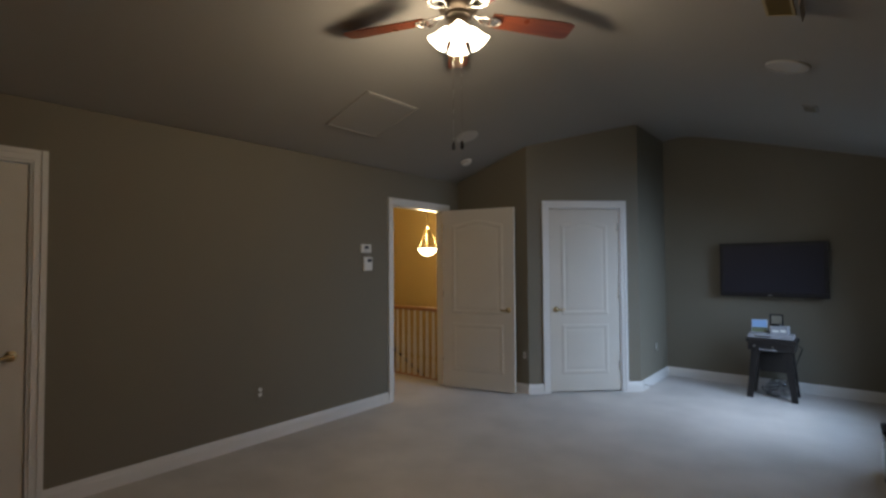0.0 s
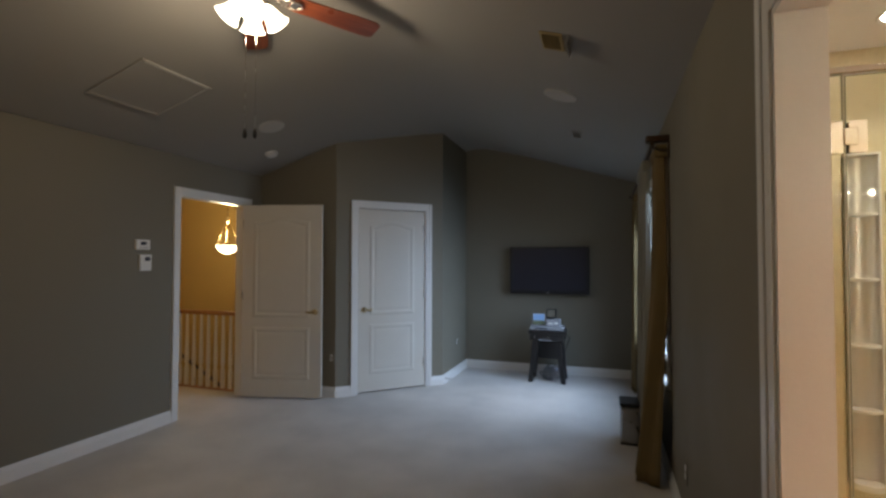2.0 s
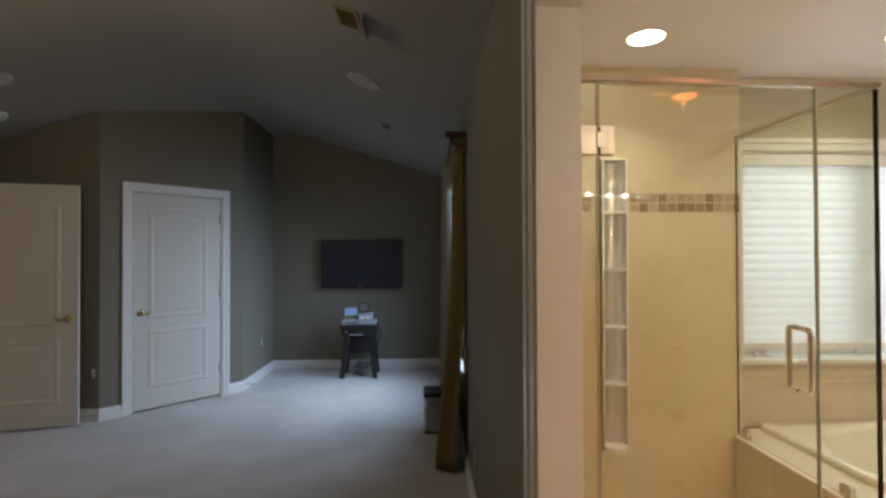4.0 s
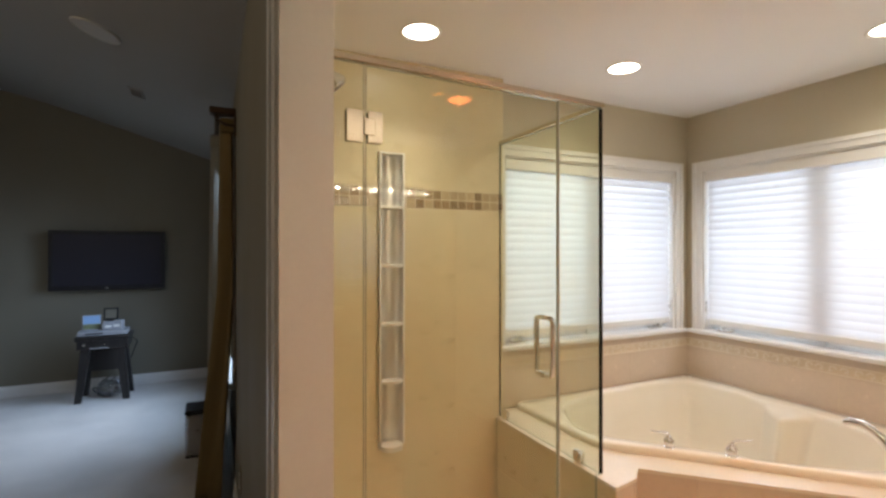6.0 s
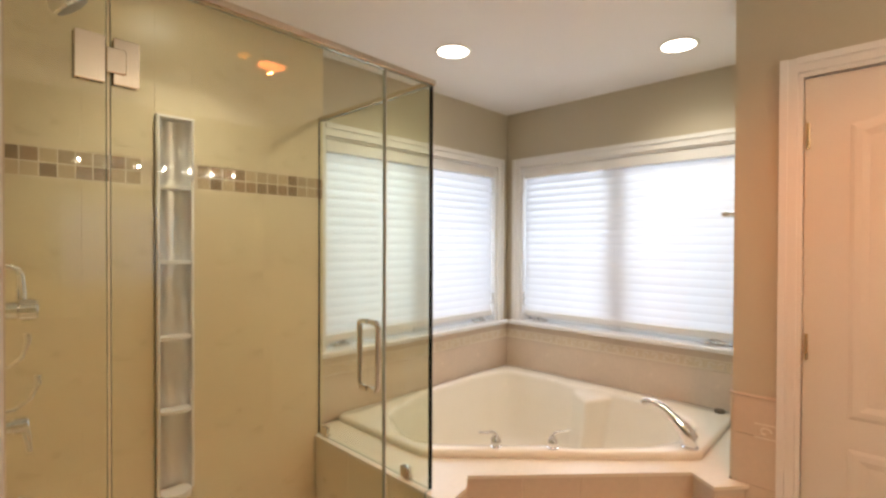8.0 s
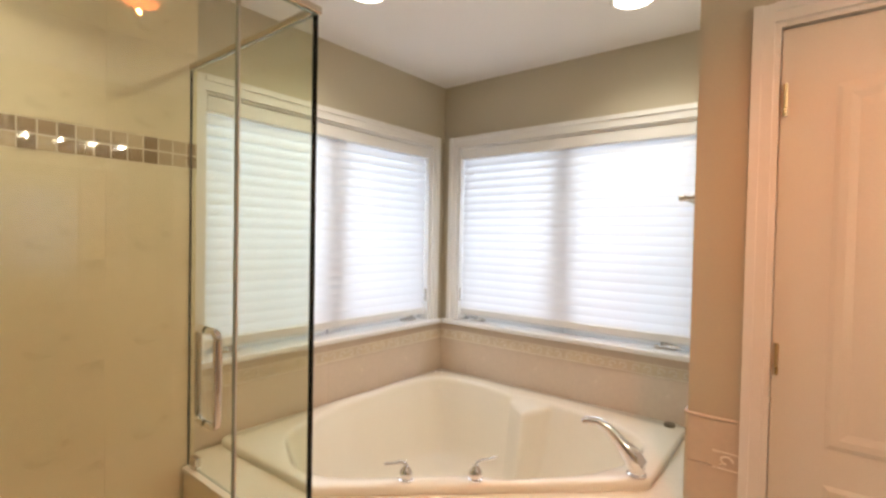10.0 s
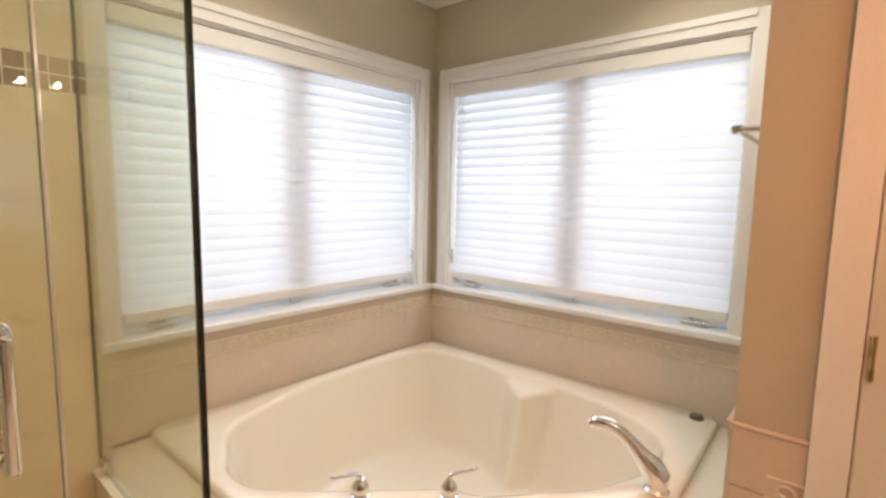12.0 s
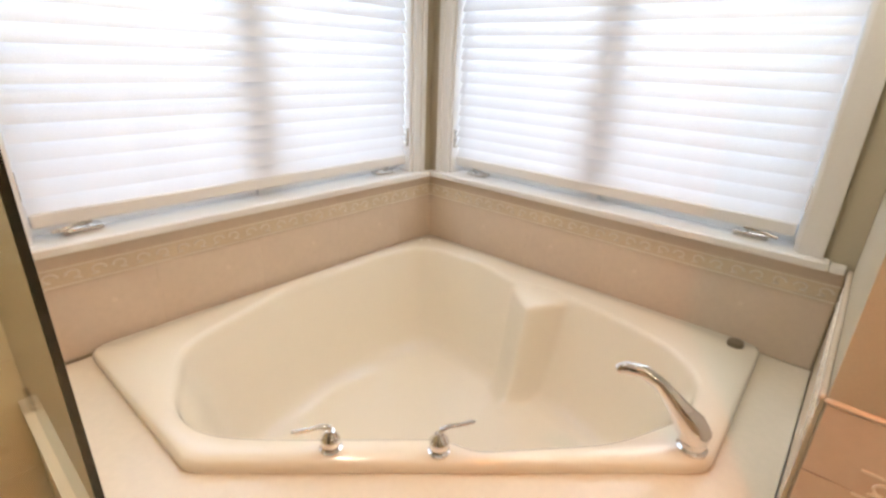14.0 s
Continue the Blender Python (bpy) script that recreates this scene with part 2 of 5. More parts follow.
def add_lathe(bm, profile, seg=24, m=None, caps=True):
    """Revolve (radius, z) pairs round z."""
    rings = []
    for r, z in profile:
        rings.append([bm.verts.new((r * math.cos(2 * math.pi * k / seg), r * math.sin(2 * math.pi * k / seg), z)) for k in range(seg)])
    for a, b in zip(rings, rings[1:]):
        for k in range(seg):
            bm.faces.new((a[k], a[(k + 1) % seg], b[(k + 1) % seg], b[k]))
    if caps:
        bm.faces.new(rings[0][::-1])
        bm.faces.new(rings[-1])
    vs = [v for r in rings for v in r]
    if m is not None:
        bmesh.ops.transform(bm, matrix=m, verts=vs)
    return vs


def add_tube(bm, pts, radius, seg=10, radii=None, m=None, flat=1.0):
    """Sweep a round section along points."""
    pts = [Vector(p) for p in pts]
    rings, up = [], Vector((0.13, 0.27, 1)).normalized()
    for i, p in enumerate(pts):
        d = (pts[min(i + 1, len(pts) - 1)] - pts[max(i - 1, 0)]).normalized()
        a = d.cross(up)
        if a.length < 1e-3:
            a = d.cross(Vector((1, 0, 0)))
        a.normalize()
        b = a.cross(d).normalized()
        r = radii[i] if radii else radius
        rings.append([bm.verts.new(p + r * (math.cos(2 * math.pi * k / seg) * a + flat * math.sin(2 * math.pi * k / seg) * b)) for k in range(seg)])
    for q, w in zip(rings, rings[1:]):
        for k in range(seg):
            bm.faces.new((q[k], q[(k + 1) % seg], w[(k + 1) % seg], w[k]))
    bm.faces.new(rings[0][::-1])
    bm.faces.new(rings[-1])
    vs = [v for r in rings for v in r]
    if m is not None:
        bmesh.ops.transform(bm, matrix=m, verts=vs)
    return vs


def arc(c, r, a0, a1, n, plane="xz"):
    out = []
    for k in range(n + 1):
        a = radians(a0 + (a1 - a0) * k / n)
        u, v = r * math.cos(a), r * math.sin(a)
        out.append((c[0] + u, c[1], c[2] + v) if plane == "xz" else (c[0] + u, c[1] + v, c[2]) if plane == "xy" else (c[0], c[1] + u, c[2] + v))
    return out


def add_prism(bm, poly, thick, m):
    """Extrude a polygon of (u, v) by thick along the local third axis; m places u, v, w."""
    lo = [bm.verts.new(m @ Vector((u, v, 0))) for u, v in poly]
    hi = [bm.verts.new(m @ Vector((u, v, thick))) for u, v in poly]
    bm.faces.new(lo[::-1])
    bm.faces.new(hi)
    n = len(poly)
    for k in range(n):
        bm.faces.new((lo[k], lo[(k + 1) % n], hi[(k + 1) % n], hi[k]))


def wall_frame(origin, u, n):
    """Local axes: u along the wall, v up, w along n, away from the room."""
    u, n = Vector((*u, 0)).normalized(), Vector((*n, 0)).normalized()
    m = Matrix.Identity(4)
    m.col[0][:3], m.col[1][:3], m.col[2][:3], m.col[3][:3] = u, (0, 0, 1), n, (*origin, 0)
    return m


def rect(u0, u1, v0, v1):
    return [(u0, v0), (u1, v0), (u1, v1), (u0, v1)]


def wall(name, m, polys, thick, mat, label):
    bm = B()
    for p in polys:
        add_prism(bm, p, thick, m)
    return finish(name, bm, mat, None, label, kind="structure", category="wall")


def strip(name, m, poly_uw, v0, v1, mat, label, top=None):
    """A run of skirting or rail: u from poly_uw[0] to poly_uw[1], standing out of the wall."""
    u0, u1, out = poly_uw
    bm = B()
    h = v1 - v0
    sec = [(0, v0), (-out, v0), (-out, v0 + h * 0.72), (-out * 0.72, v0 + h * 0.78), (-out * 0.6, v0 + h * 0.9), (-out * 0.3, v1), (0, v1)]
    a = [bm.verts.new(m @ Vector((u0, v, w))) for w, v in sec]
    b = [bm.verts.new(m @ Vector((u1, v, w))) for w, v in sec]
    bm.faces.new(a)
    bm.faces.new(b[::-1])
    for k in range(len(sec)):
        bm.faces.new((a[k], b[k], b[(k + 1) % len(sec)], a[(k + 1) % len(sec)]))
    return finish(name, bm, mat, None, label, kind="structure", category="baseboard")


# ---- structure: bedroom ----
XL, XR, YT, YB = -1.72, 2.325, 8.396, -0.6
RIDGE, ZR, ZE = 0.30, 3.04, 2.40
XB0, XB1, YW, YV = 2.435, 5.22, 4.72, 1.37
ZB = 2.37


def roof(x):
    """The underside of the vault, rounded over at the ridge."""
    return ZR - 0.312 * math.sqrt((x - RIDGE) ** 2 + 0.2 ** 2)


F_LEFT = wall_frame((XL, 0), (0, 1), (-1, 0))
F_RIGHT = wall_frame((XR, 0), (0, 1), (1, 0))
F_TV = wall_frame((0, YT), (1, 0), (0, 1))
F_BACK = wall_frame((0, YB), (1, 0), (0, -1))
F_CFRONT = wall_frame((0, 6.52), (1, 0), (0, 1))
DIAG_A, DIAG_B = Vector((-0.765, 6.52)), Vector((0.126, 7.40))
DU = (DIAG_B - DIAG_A).normalized()
DLEN = (DIAG_B - DIAG_A).length
F_DIAG = wall_frame(DIAG_A, DU, (-DU.y, DU.x))
F_CSIDE = wall_frame((0.126, 0), (0, 1), (-1, 0))
HALL0, HALL1 = 5.42, 6.272
CD0 = (Vector((-0.628, 6.615)) - DIAG_A).dot(DU) + 0.065
CD1 = CD0 + 0.81
LD0, LD1 = 1.72, 2.54
BD0, BD1 = 2.12, 3.415
W0, W1, WZ0, WZ1 = 5.52, 7.72, 0.65, 2.08

wall("wall_west", F_LEFT, [rect(YB, LD0, 0, ZE), rect(LD0, LD1, 2.04, ZE), rect(LD1, HALL0, 0, ZE), rect(HALL0, HALL1, 2.05, ZE), rect(HALL1, YT, 0, ZE)], 0.115, M_WALL,
     "long greige painted bedroom wall with two doorways")
wall("wall_east", F_RIGHT, [rect(YB, BD0, 0, 2.44), rect(BD0, BD1, 2.05, 2.44), rect(BD1, W0, 0, 2.44), rect(W0, W1, 0, WZ0), rect(W0, W1, WZ1, 2.44), rect(W1, YT, 0, 2.44)], 0.105, M_WALL,
     "greige painted wall with bathroom doorway and window")
gable = [(XL - 0.1, 0), (XR + 0.1, 0)] + [(XR + 0.1 - (XR - XL + 0.2) * k / 24, roof(XR + 0.1 - (XR - XL + 0.2) * k / 24) + 0.02) for k in range(25)]
wall("wall_north", F_TV, [gable], 0.12, M_WALL, "greige painted gable wall behind the television")
wall("wall_south", F_BACK, [gable], 0.12, M_WALL, "greige painted gable end wall")
wall("wall_closet_front", F_CFRONT, [[(XL, 0), (DIAG_A.x, 0), (DIAG_A.x, roof(DIAG_A.x) + 0.01), (XL, ZE + 0.01)]], 0.09, M_WALL, "short greige closet wall behind the open door")


def droof(u):
    return roof(DIAG_A.x + DU.x * u) + 0.01


wall("wall_closet_door", F_DIAG, [[(0, 0), (CD0, 0), (CD0, droof(CD0)), (0, droof(0))], [(CD0, 2.04), (CD1, 2.04), (CD1, droof(CD1)), (CD0, droof(CD0))],
                                  [(CD1, 0), (DLEN, 0), (DLEN, droof(DLEN)), (CD1, droof(CD1))]], 0.09, M_WALL, "angled greige closet wall with a panelled door")
wall("wall_closet_side", F_CSIDE, [rect(7.40, YT, 0, roof(0.126) + 0.01)], 0.09, M_WALL, "greige side wall of the closet")
bm = B()
xs = [XL - 0.12 + (XR + 0.225 - XL) * k / 60 for k in range(61)]
rows = []
for x in xs:
    rows.append([bm.verts.new((x, y, roof(x) + dz)) for y, dz in ((YB - 0.12, 0), (YT + 0.12, 0), (YT + 0.12, 0.12), (YB - 0.12, 0.12))])
for a, b in zip(rows, rows[1:]):
    for k in range(4):
        bm.faces.new((a[k], a[(k + 1) % 4], b[(k + 1) % 4], b[k]))
bm.faces.new(rows[0])
bm.faces.new(rows[-1][::-1])
finish("ceiling", bm, M_CEIL, None, "vaulted taupe painted bedroom ceiling", smooth=True, kind="structure", category="ceiling")

bm = B()
add_box(bm, XL - 3.6, YB - 0.12, -0.12, XB0 - 0.055, 6.36, 0.018)
add_box(bm, XL - 0.11, 6.36, -0.12, XB0 - 0.055, YT + 0.1, 0.018)
finish("floor", bm, M_CARPET, None, "cream cut-pile carpet with vacuum marks", kind="structure", category="floor")

SK = "white moulded baseboard along the carpet"
for fr, u0, u1 in ((F_LEFT, YB, LD0 - 0.066), (F_LEFT, LD1 + 0.066, HALL0 - 0.066), (F_LEFT, HALL1 + 0.066, 6.52), (F_CFRONT, XL, DIAG_A.x + 0.006), (F_DIAG, 0, CD0 - 0.066), (F_DIAG, CD1 + 0.066, DLEN + 0.006),
                   (F_CSIDE, 7.40, YT), (F_TV, 0.126, XR), (F_RIGHT, BD1 + 0.091, YT), (F_RIGHT, YB, BD0 - 0.091), (F_BACK, XL, XR)):
    strip("baseboard", fr, (u0, u1, 0.016), 0.0, 0.125, M_TRIM, SK)


def casing(name, m, u0, u1, top, width=0.065, out=0.018, depth=0.11, label="white moulded door casing", both=False):
    """Moulded trim round a doorway and the lining in it."""
    t = thing(name, label, "door frame", kind="structure")
    for nm, u, s in (("side_trim", u0, -1), ("side_trim", u1, 1)):
        bm = B()
        a, b = sorted((u, u + s * width))
        add_prism(bm, rect(a, b, 0, top + width), out * 0.62, m @ Matrix.Translation((0, 0, -out * 0.62 - 0.001)))
        c, d = sorted((u + s * width, u + s * width * 0.55))
        add_prism(bm, rect(c, d, 0, top + width), out * 0.38, m @ Matrix.Translation((0, 0, -out - 0.001)))
        part(nm, bm, M_TRIM, t)
    bm = B()
    add_prism(bm, rect(u0, u1, top, top + width), out * 0.62, m @ Matrix.Translation((0, 0, -out * 0.62 - 0.001)))
    add_prism(bm, rect(u0, u1, top + width * 0.55, top + width), out * 0.38, m @ Matrix.Translation((0, 0, -out - 0.001)))
    part("head_trim", bm, M_TRIM, t)
    bm = B()
    for a, b in ((u0, u0 + 0.015), (u1 - 0.015, u1)):
        add_prism(bm, rect(a, b, 0, top), depth + 0.004, m @ Matrix.Translation((0, 0, -0.002)))
    add_prism(bm, rect(u0 + 0.015, u1 - 0.015, top - 0.015, top), depth + 0.004, m @ Matrix.Translation((0, 0, -0.002)))
    part("lining", bm, M_TRIM, t)
    return t


casing("door_frame_hall", F_LEFT, HALL0, HALL1, 2.05, label="white casing of the doorway to the landing", depth=0.115)
casing("door_frame_closet", F_DIAG, CD0, CD1, 2.04, label="white casing of the closet door", depth=0.09)
casing("door_frame_west", F_LEFT, LD0, LD1, 2.04, label="white casing of a closed side door", depth=0.115)
casing("door_frame_bath", F_RIGHT, BD0, BD1, 2.05, width=0.09, out=0.014, label="white casing of the bathroom doorway", depth=0.105)


# ---- panelled doors ----
def panel_polys(w, z0, z1, margin, rise):
    pts = [(margin, z0), (w - margin, z0), (w - margin, z1 - rise)]
    if rise:
        n = 16
        for k in range(1, n):
            s = k / n
            pts.append((w - margin - s * (w - 2 * margin), z1 - rise + rise * (0.5 - 0.5 * math.cos(2 * math.pi * s)) ** 0.8))
    pts.append((margin, z1 - rise))
    return pts


def ring_in(poly, d):
    xs, ys = [p[0] for p in poly], [p[1] for p in poly]
    sx, sy = 1 - 2 * d / (max(xs) - min(xs)), 1 - 2 * d / (max(ys) - min(ys))
    cx, cy = (max(xs) + min(xs)) / 2, (max(ys) + min(ys)) / 2
    return [(cx + (u - cx) * sx, cy + (v - cy) * sy) for u, v in poly]


def door(name, m, w, h, label, lever_u, mat_lever, hinge_u, group="", face=-1):
    """Two-panel moulded door: local u across, v up, w into the wall; panels stand in relief on both faces."""
    t = thing(name, label, "door", group=group, kind="structure")
    th = 0.035
    bm = B()
    add_box(bm, 0, 0.036, 0, w, h, th, bevel=0.003, seg=1, m=m)
    part("slab", bm, M_DOOR, t)
    for z0, z1, rise in ((0.22, 0.76, 0.0), (0.86, h - 0.12, 0.055)):
        poly = panel_polys(w, z0, z1, 0.125, rise)
        for side in (0, 1):
            bm = B()
            base, out = (-0.0005, -1) if side == 0 else (th + 0.0005, 1)
            rings = [(0, 0), (0.012, 0.004), (0.03, 0.005), (0.05, 0.001), (0.075, 0.003)]
            prev = None
            for d, hgt in rings:
                cur = [bm.verts.new(m @ Vector((u, v, base + out * hgt))) for u, v in ring_in(poly, d)]
                if prev:
                    for k in range(len(cur)):
                        bm.faces.new((prev[k], prev[(k + 1) % len(cur)], cur[(k + 1) % len(cur)], cur[k]))
                prev = cur
            bm.faces.new(prev)
            part("panel", bm, M_DOOR, t)
    for side in (-1, 1):
        base = 0 if side < 0 else th
        bm = B()
        mm = m @ Matrix.Translation((lever_u, 0.92, base)) @ Matrix.Rotation(math.pi if side < 0 else 0, 4, "X")
        add_lathe(bm, [(0.031, 0), (0.031, 0.004), (0.026, 0.009), (0.012, 0.011), (0.010, 0.036), (0.012, 0.042)], 20, mm)
        s = 1 if lever_u < w / 2 else -1
        add_tube(bm, [(0, 0, 0.038), (s * 0.025, 0, 0.044), (s * 0.05, -0.004 * side, 0.045), (s * 0.076, 0.006 * side, 0.042), (s * 0.083, 0.009 * side, 0.04)], 0.008, 10,
                 radii=[0.012, 0.013, 0.012, 0.010, 0.006], m=mm)
        part("lever_handle", bm, mat_lever, t, "metal lever handle", smooth=True)
    for z in (0.31, 1.085, h - 0.20):
        bm = B()
        add_lathe(bm, [(0.0055, -0.045), (0.0055, 0.045)], 10, m @ Matrix.Translation((hinge_u, z, -0.006)) @ Matrix.Rotation(radians(-90), 4, "X"))
        add_box(bm, hinge_u - 0.004, z - 0.045, -0.003, hinge_u + 0.004, z + 0.045, 0.0, m=m)
        part("hinge", bm, M_NICKEL if name != "door_4" else M_BRASS, t)
    return t


# the open door to the landing
HINGE, FREE = Vector((-1.688, 6.178)), Vector((-0.848, 6.398))
du = (FREE - HINGE).normalized()
door("door_1", wall_frame(HINGE, du, (-du.y, du.x)), 0.86, 2.035, "white two-panel door standing open against the closet wall", 0.79, M_BRASS, 0.012)
door("door_2", F_DIAG @ Matrix.Translation((CD0 + 0.017, 0, 0.006)), 0.776, 2.018, "closed white two-panel arched closet door", 0.065, M_BRASS, 0.764)
door("door_3", F_LEFT @ Matrix.Translation((LD0 + 0.017, 0, 0.012)), 0.786, 2.018, "closed white panelled side door with brass lever", 0.72, M_BRASS, 0.02)
# ---- structure: landing beyond the open door ----
F_HB = wall_frame((0, 8.30), (1, 0), (0, 1))
F_HW = wall_frame((-5.3, 0), (0, 1), (-1, 0))
F_HS = wall_frame((0, 4.4), (1, 0), (0, -1))
wall("wall_landing_back", F_HB, [rect(-5.3, XL - 0.115, -2.2, 2.9)], 0.1, M_HALL, "golden yellow painted stairwell wall")
wall("wall_landing_west", F_HW, [rect(4.4, 8.3, -2.2, 2.9)], 0.1, M_HALL, "golden yellow painted landing wall")
wall("wall_landing_south", F_HS, [rect(-5.3, XL - 0.115, 0, 2.9)], 0.1, M_HALL, "golden yellow painted end wall of the landing")
finish("wall_landing_east", box(XL - 0.13, 4.4, -2.2, XL - 0.117, HALL0 - 0.07, 2.9), M_HALL, None, "golden yellow back of the bedroom wall", kind="structure", category="wall")
finish("wall_landing_east", box(XL - 0.13, HALL1 + 0.07, -2.2, XL - 0.117, 8.3, 2.9), M_HALL, None, "golden yellow back of the bedroom wall", kind="structure", category="wall")
# out of view; white only so that it bounces pendant light onto the balusters
finish("ceiling_landing", box(-5.4, 4.3, 2.9, XL - 0.115, 8.4, 3.0), M_BATHCEIL, None, "unseen landing ceiling, white to bounce the lamp light", kind="structure", category="ceiling")
finish("floor_stairwell", box(-5.4, 6.36, -2.3, XL - 0.115, 8.4, -2.2), M_CARPET, None, "carpeted lower floor of the stairwell", kind="structure", category="floor")
rail = thing("stair_railing", "oak handrail with white turned balusters on the landing", "railing")
bm = B()
add_box(bm, -4.2, 6.37, 0.84, XL - 0.13, 6.43, 0.885, bevel=0.014, seg=3)
part("handrail", bm, M_OAK, rail, "golden oak handrail")
part("base_rail", box(-4.2, 6.36, 0.0, XL - 0.13, 6.44, 0.028, bevel=0.006), M_OAK, rail, "golden oak base rail")
first = None
for k in range(23):
    x = XL - 0.20 - k * 0.104
    if first is None:
        bm = B()
        add_box(bm, -0.019, -0.019, 0.0, 0.019, 0.019, 0.20, bevel=0.003, seg=1)
        add_lathe(bm, [(0.014, 0.20), (0.024, 0.215), (0.015, 0.235), (0.024, 0.27), (0.0235, 0.34), (0.019, 0.50), (0.0155, 0.70), (0.015, 0.815)], 12)
        first = part("baluster", bm, M_TRIM, rail, smooth=True)
    else:
        first = new("baluster", first.data)
        first.parent = rail
    first.location = (x, 6.40, 0.027)
hr = thing("stair_handrail", "dark wooden handrail sloping down the stairwell wall", "handrail")
bm = B()
add_tube(bm, [(-5.1, 8.22, 0.13), (-2.6, 8.22, -1.21)], 0.026, 10)
part("rail", bm, M_DARKROD, hr, smooth=True)
for s in (0.15, 0.5, 0.85):
    x, z = -5.1 + 2.5 * s, 0.13 - 1.34 * s
    bm = B()
    add_tube(bm, [(x, 8.22, z), (x, 8.25, z - 0.05), (x, 8.30, z - 0.05)], 0.008, 8)
    part("bracket", bm, M_BRONZE, hr)
pend = thing("pendant_lamp", "brass pendant lamp with a lit alabaster bowl", "pendant lamp", pose(-2.83, 7.2, 0.045))
bm = B()
add_lathe(bm, [(0.002, 1.50), (0.05, 1.508), (0.10, 1.54), (0.135, 1.585), (0.145, 1.62), (0.138, 1.62), (0.1, 1.565), (0.002, 1.53)], 28)
part("bowl", bm, M_PEND, pend, "glowing alabaster bowl", smooth=True)
bm = B()
add_lathe(bm, [(0.147, 1.605), (0.152, 1.612), (0.152, 1.628), (0.147, 1.634)], 28, caps=False)
part("rim", bm, M_BRASS, pend, smooth=True)
for k in range(3):
    a = 2 * math.pi * k / 3 + 0.4
    bm = B()
    add_tube(bm, [(0.148 * math.cos(a), 0.148 * math.sin(a), 1.63), (0.10 * math.cos(a), 0.10 * math.sin(a), 1.76), (0.02 * math.cos(a), 0.02 * math.sin(a), 1.93)], 0.0042, 8)
    part("arm", bm, M_BRASS, pend, smooth=True)
bm = B()
add_lathe(bm, [(0.012, 1.62), (0.012, 1.90), (0.03, 1.92), (0.03, 1.97), (0.008, 1.99), (0.006, 2.87), (0.06, 2.875), (0.06, 2.9)], 16)
part("stem", bm, M_BRASS, pend, smooth=True)

# ---- structure: bathroom ----
F_BL = wall_frame((XB0, 0), (0, 1), (-1, 0))
F_BB = wall_frame((0, YW), (1, 0), (0, 1))
F_BR = wall_frame((XB1, 0), (0, 1), (1, 0))
F_WC = wall_frame((4.47, 0), (0, 1), (1, 0))
F_RET = wall_frame((0, 3.10), (1, 0), (0, -1))
F_BV = wall_frame((0, YV), (1, 0), (0, -1))
WL0, WL1, WR0, WR1, BZ0, BZ1 = 3.696, 5.094, 3.238, 4.599, 0.895, 1.979
wall("wall_bath_back", F_BB, [rect(XB0 - 0.1, WL0, 0, ZB), rect(WL0, WL1, 0, BZ0), rect(WL0, WL1, BZ1, ZB), rect(WL1, XB1 + 0.15, 0, ZB)], 0.15, M_BATHWALL, "khaki painted bathroom wall with a window over the tub")
wall("wall_bath_side", F_BR, [rect(1.0, WR0, 0, ZB), rect(WR0, WR1, 0, BZ0), rect(WR0, WR1, BZ1, ZB), rect(WR1, YW, 0, ZB)], 0.15, M_BATHWALL, "khaki painted bathroom wall with a window beside the tub")
wall("wall_bath_west", F_BL, [rect(YV - 0.1, BD0, 0, ZB), rect(BD0, BD1, 2.05, ZB), rect(BD1, YW, 0, ZB)], 0.003, M_BATHWALL, "khaki painted wall round the bathroom doorway")
wall("wall_bath_south", F_BV, [rect(XB0, 4.47, 0, ZB)], 0.1, M_BATHWALL, "khaki painted wall behind the vanity")
WD0, WD1 = 2.14, 2.906
wall("wall_toilet_room", F_WC, [rect(YV - 0.1, WD0, 0, ZB), rect(WD0, WD1, 2.04, ZB), rect(WD1, 3.10, 0, ZB)], 0.1, M_BATHWALL, "khaki painted wall of the toilet room")
wall("wall_toilet_return", F_RET, [rect(4.57, XB1, 0, ZB)], 0.1, M_BATHWALL, "khaki painted return wall beside the tub")
finish("ceiling_bath", box(XB0 - 0.005, YV - 0.1, ZB, XB1 + 0.15, YW + 0.15, ZB + 0.1), M_BATHCEIL, None, "white painted flat bathroom ceiling", kind="structure", category="ceiling")
finish("floor_bath", box(XB0 - 0.055, YV - 0.1, -0.12, XB1 + 0.15, YW + 0.15, -0.002), M_DECK, None, "cream tiled bathroom floor", kind="structure", category="floor")
t = casing("door_frame_toilet", F_WC, WD0, WD1, 2.04, width=0.052, out=0.02, label="white casing of the toilet room door", depth=0.1)
door("door_4", F_WC @ Matrix.Translation((WD0 + 0.017, 0, 0.004)), 0.732, 2.018, "closed white arched panel door of the toilet room", 0.065, M_BRASS, 0.72)
finish("wall_toilet_inner", box(4.6, 1.1, 0, 4.65, 2.99, ZB), M_BATHWALL, None, "wall inside the toilet room", kind="structure", category="wall")


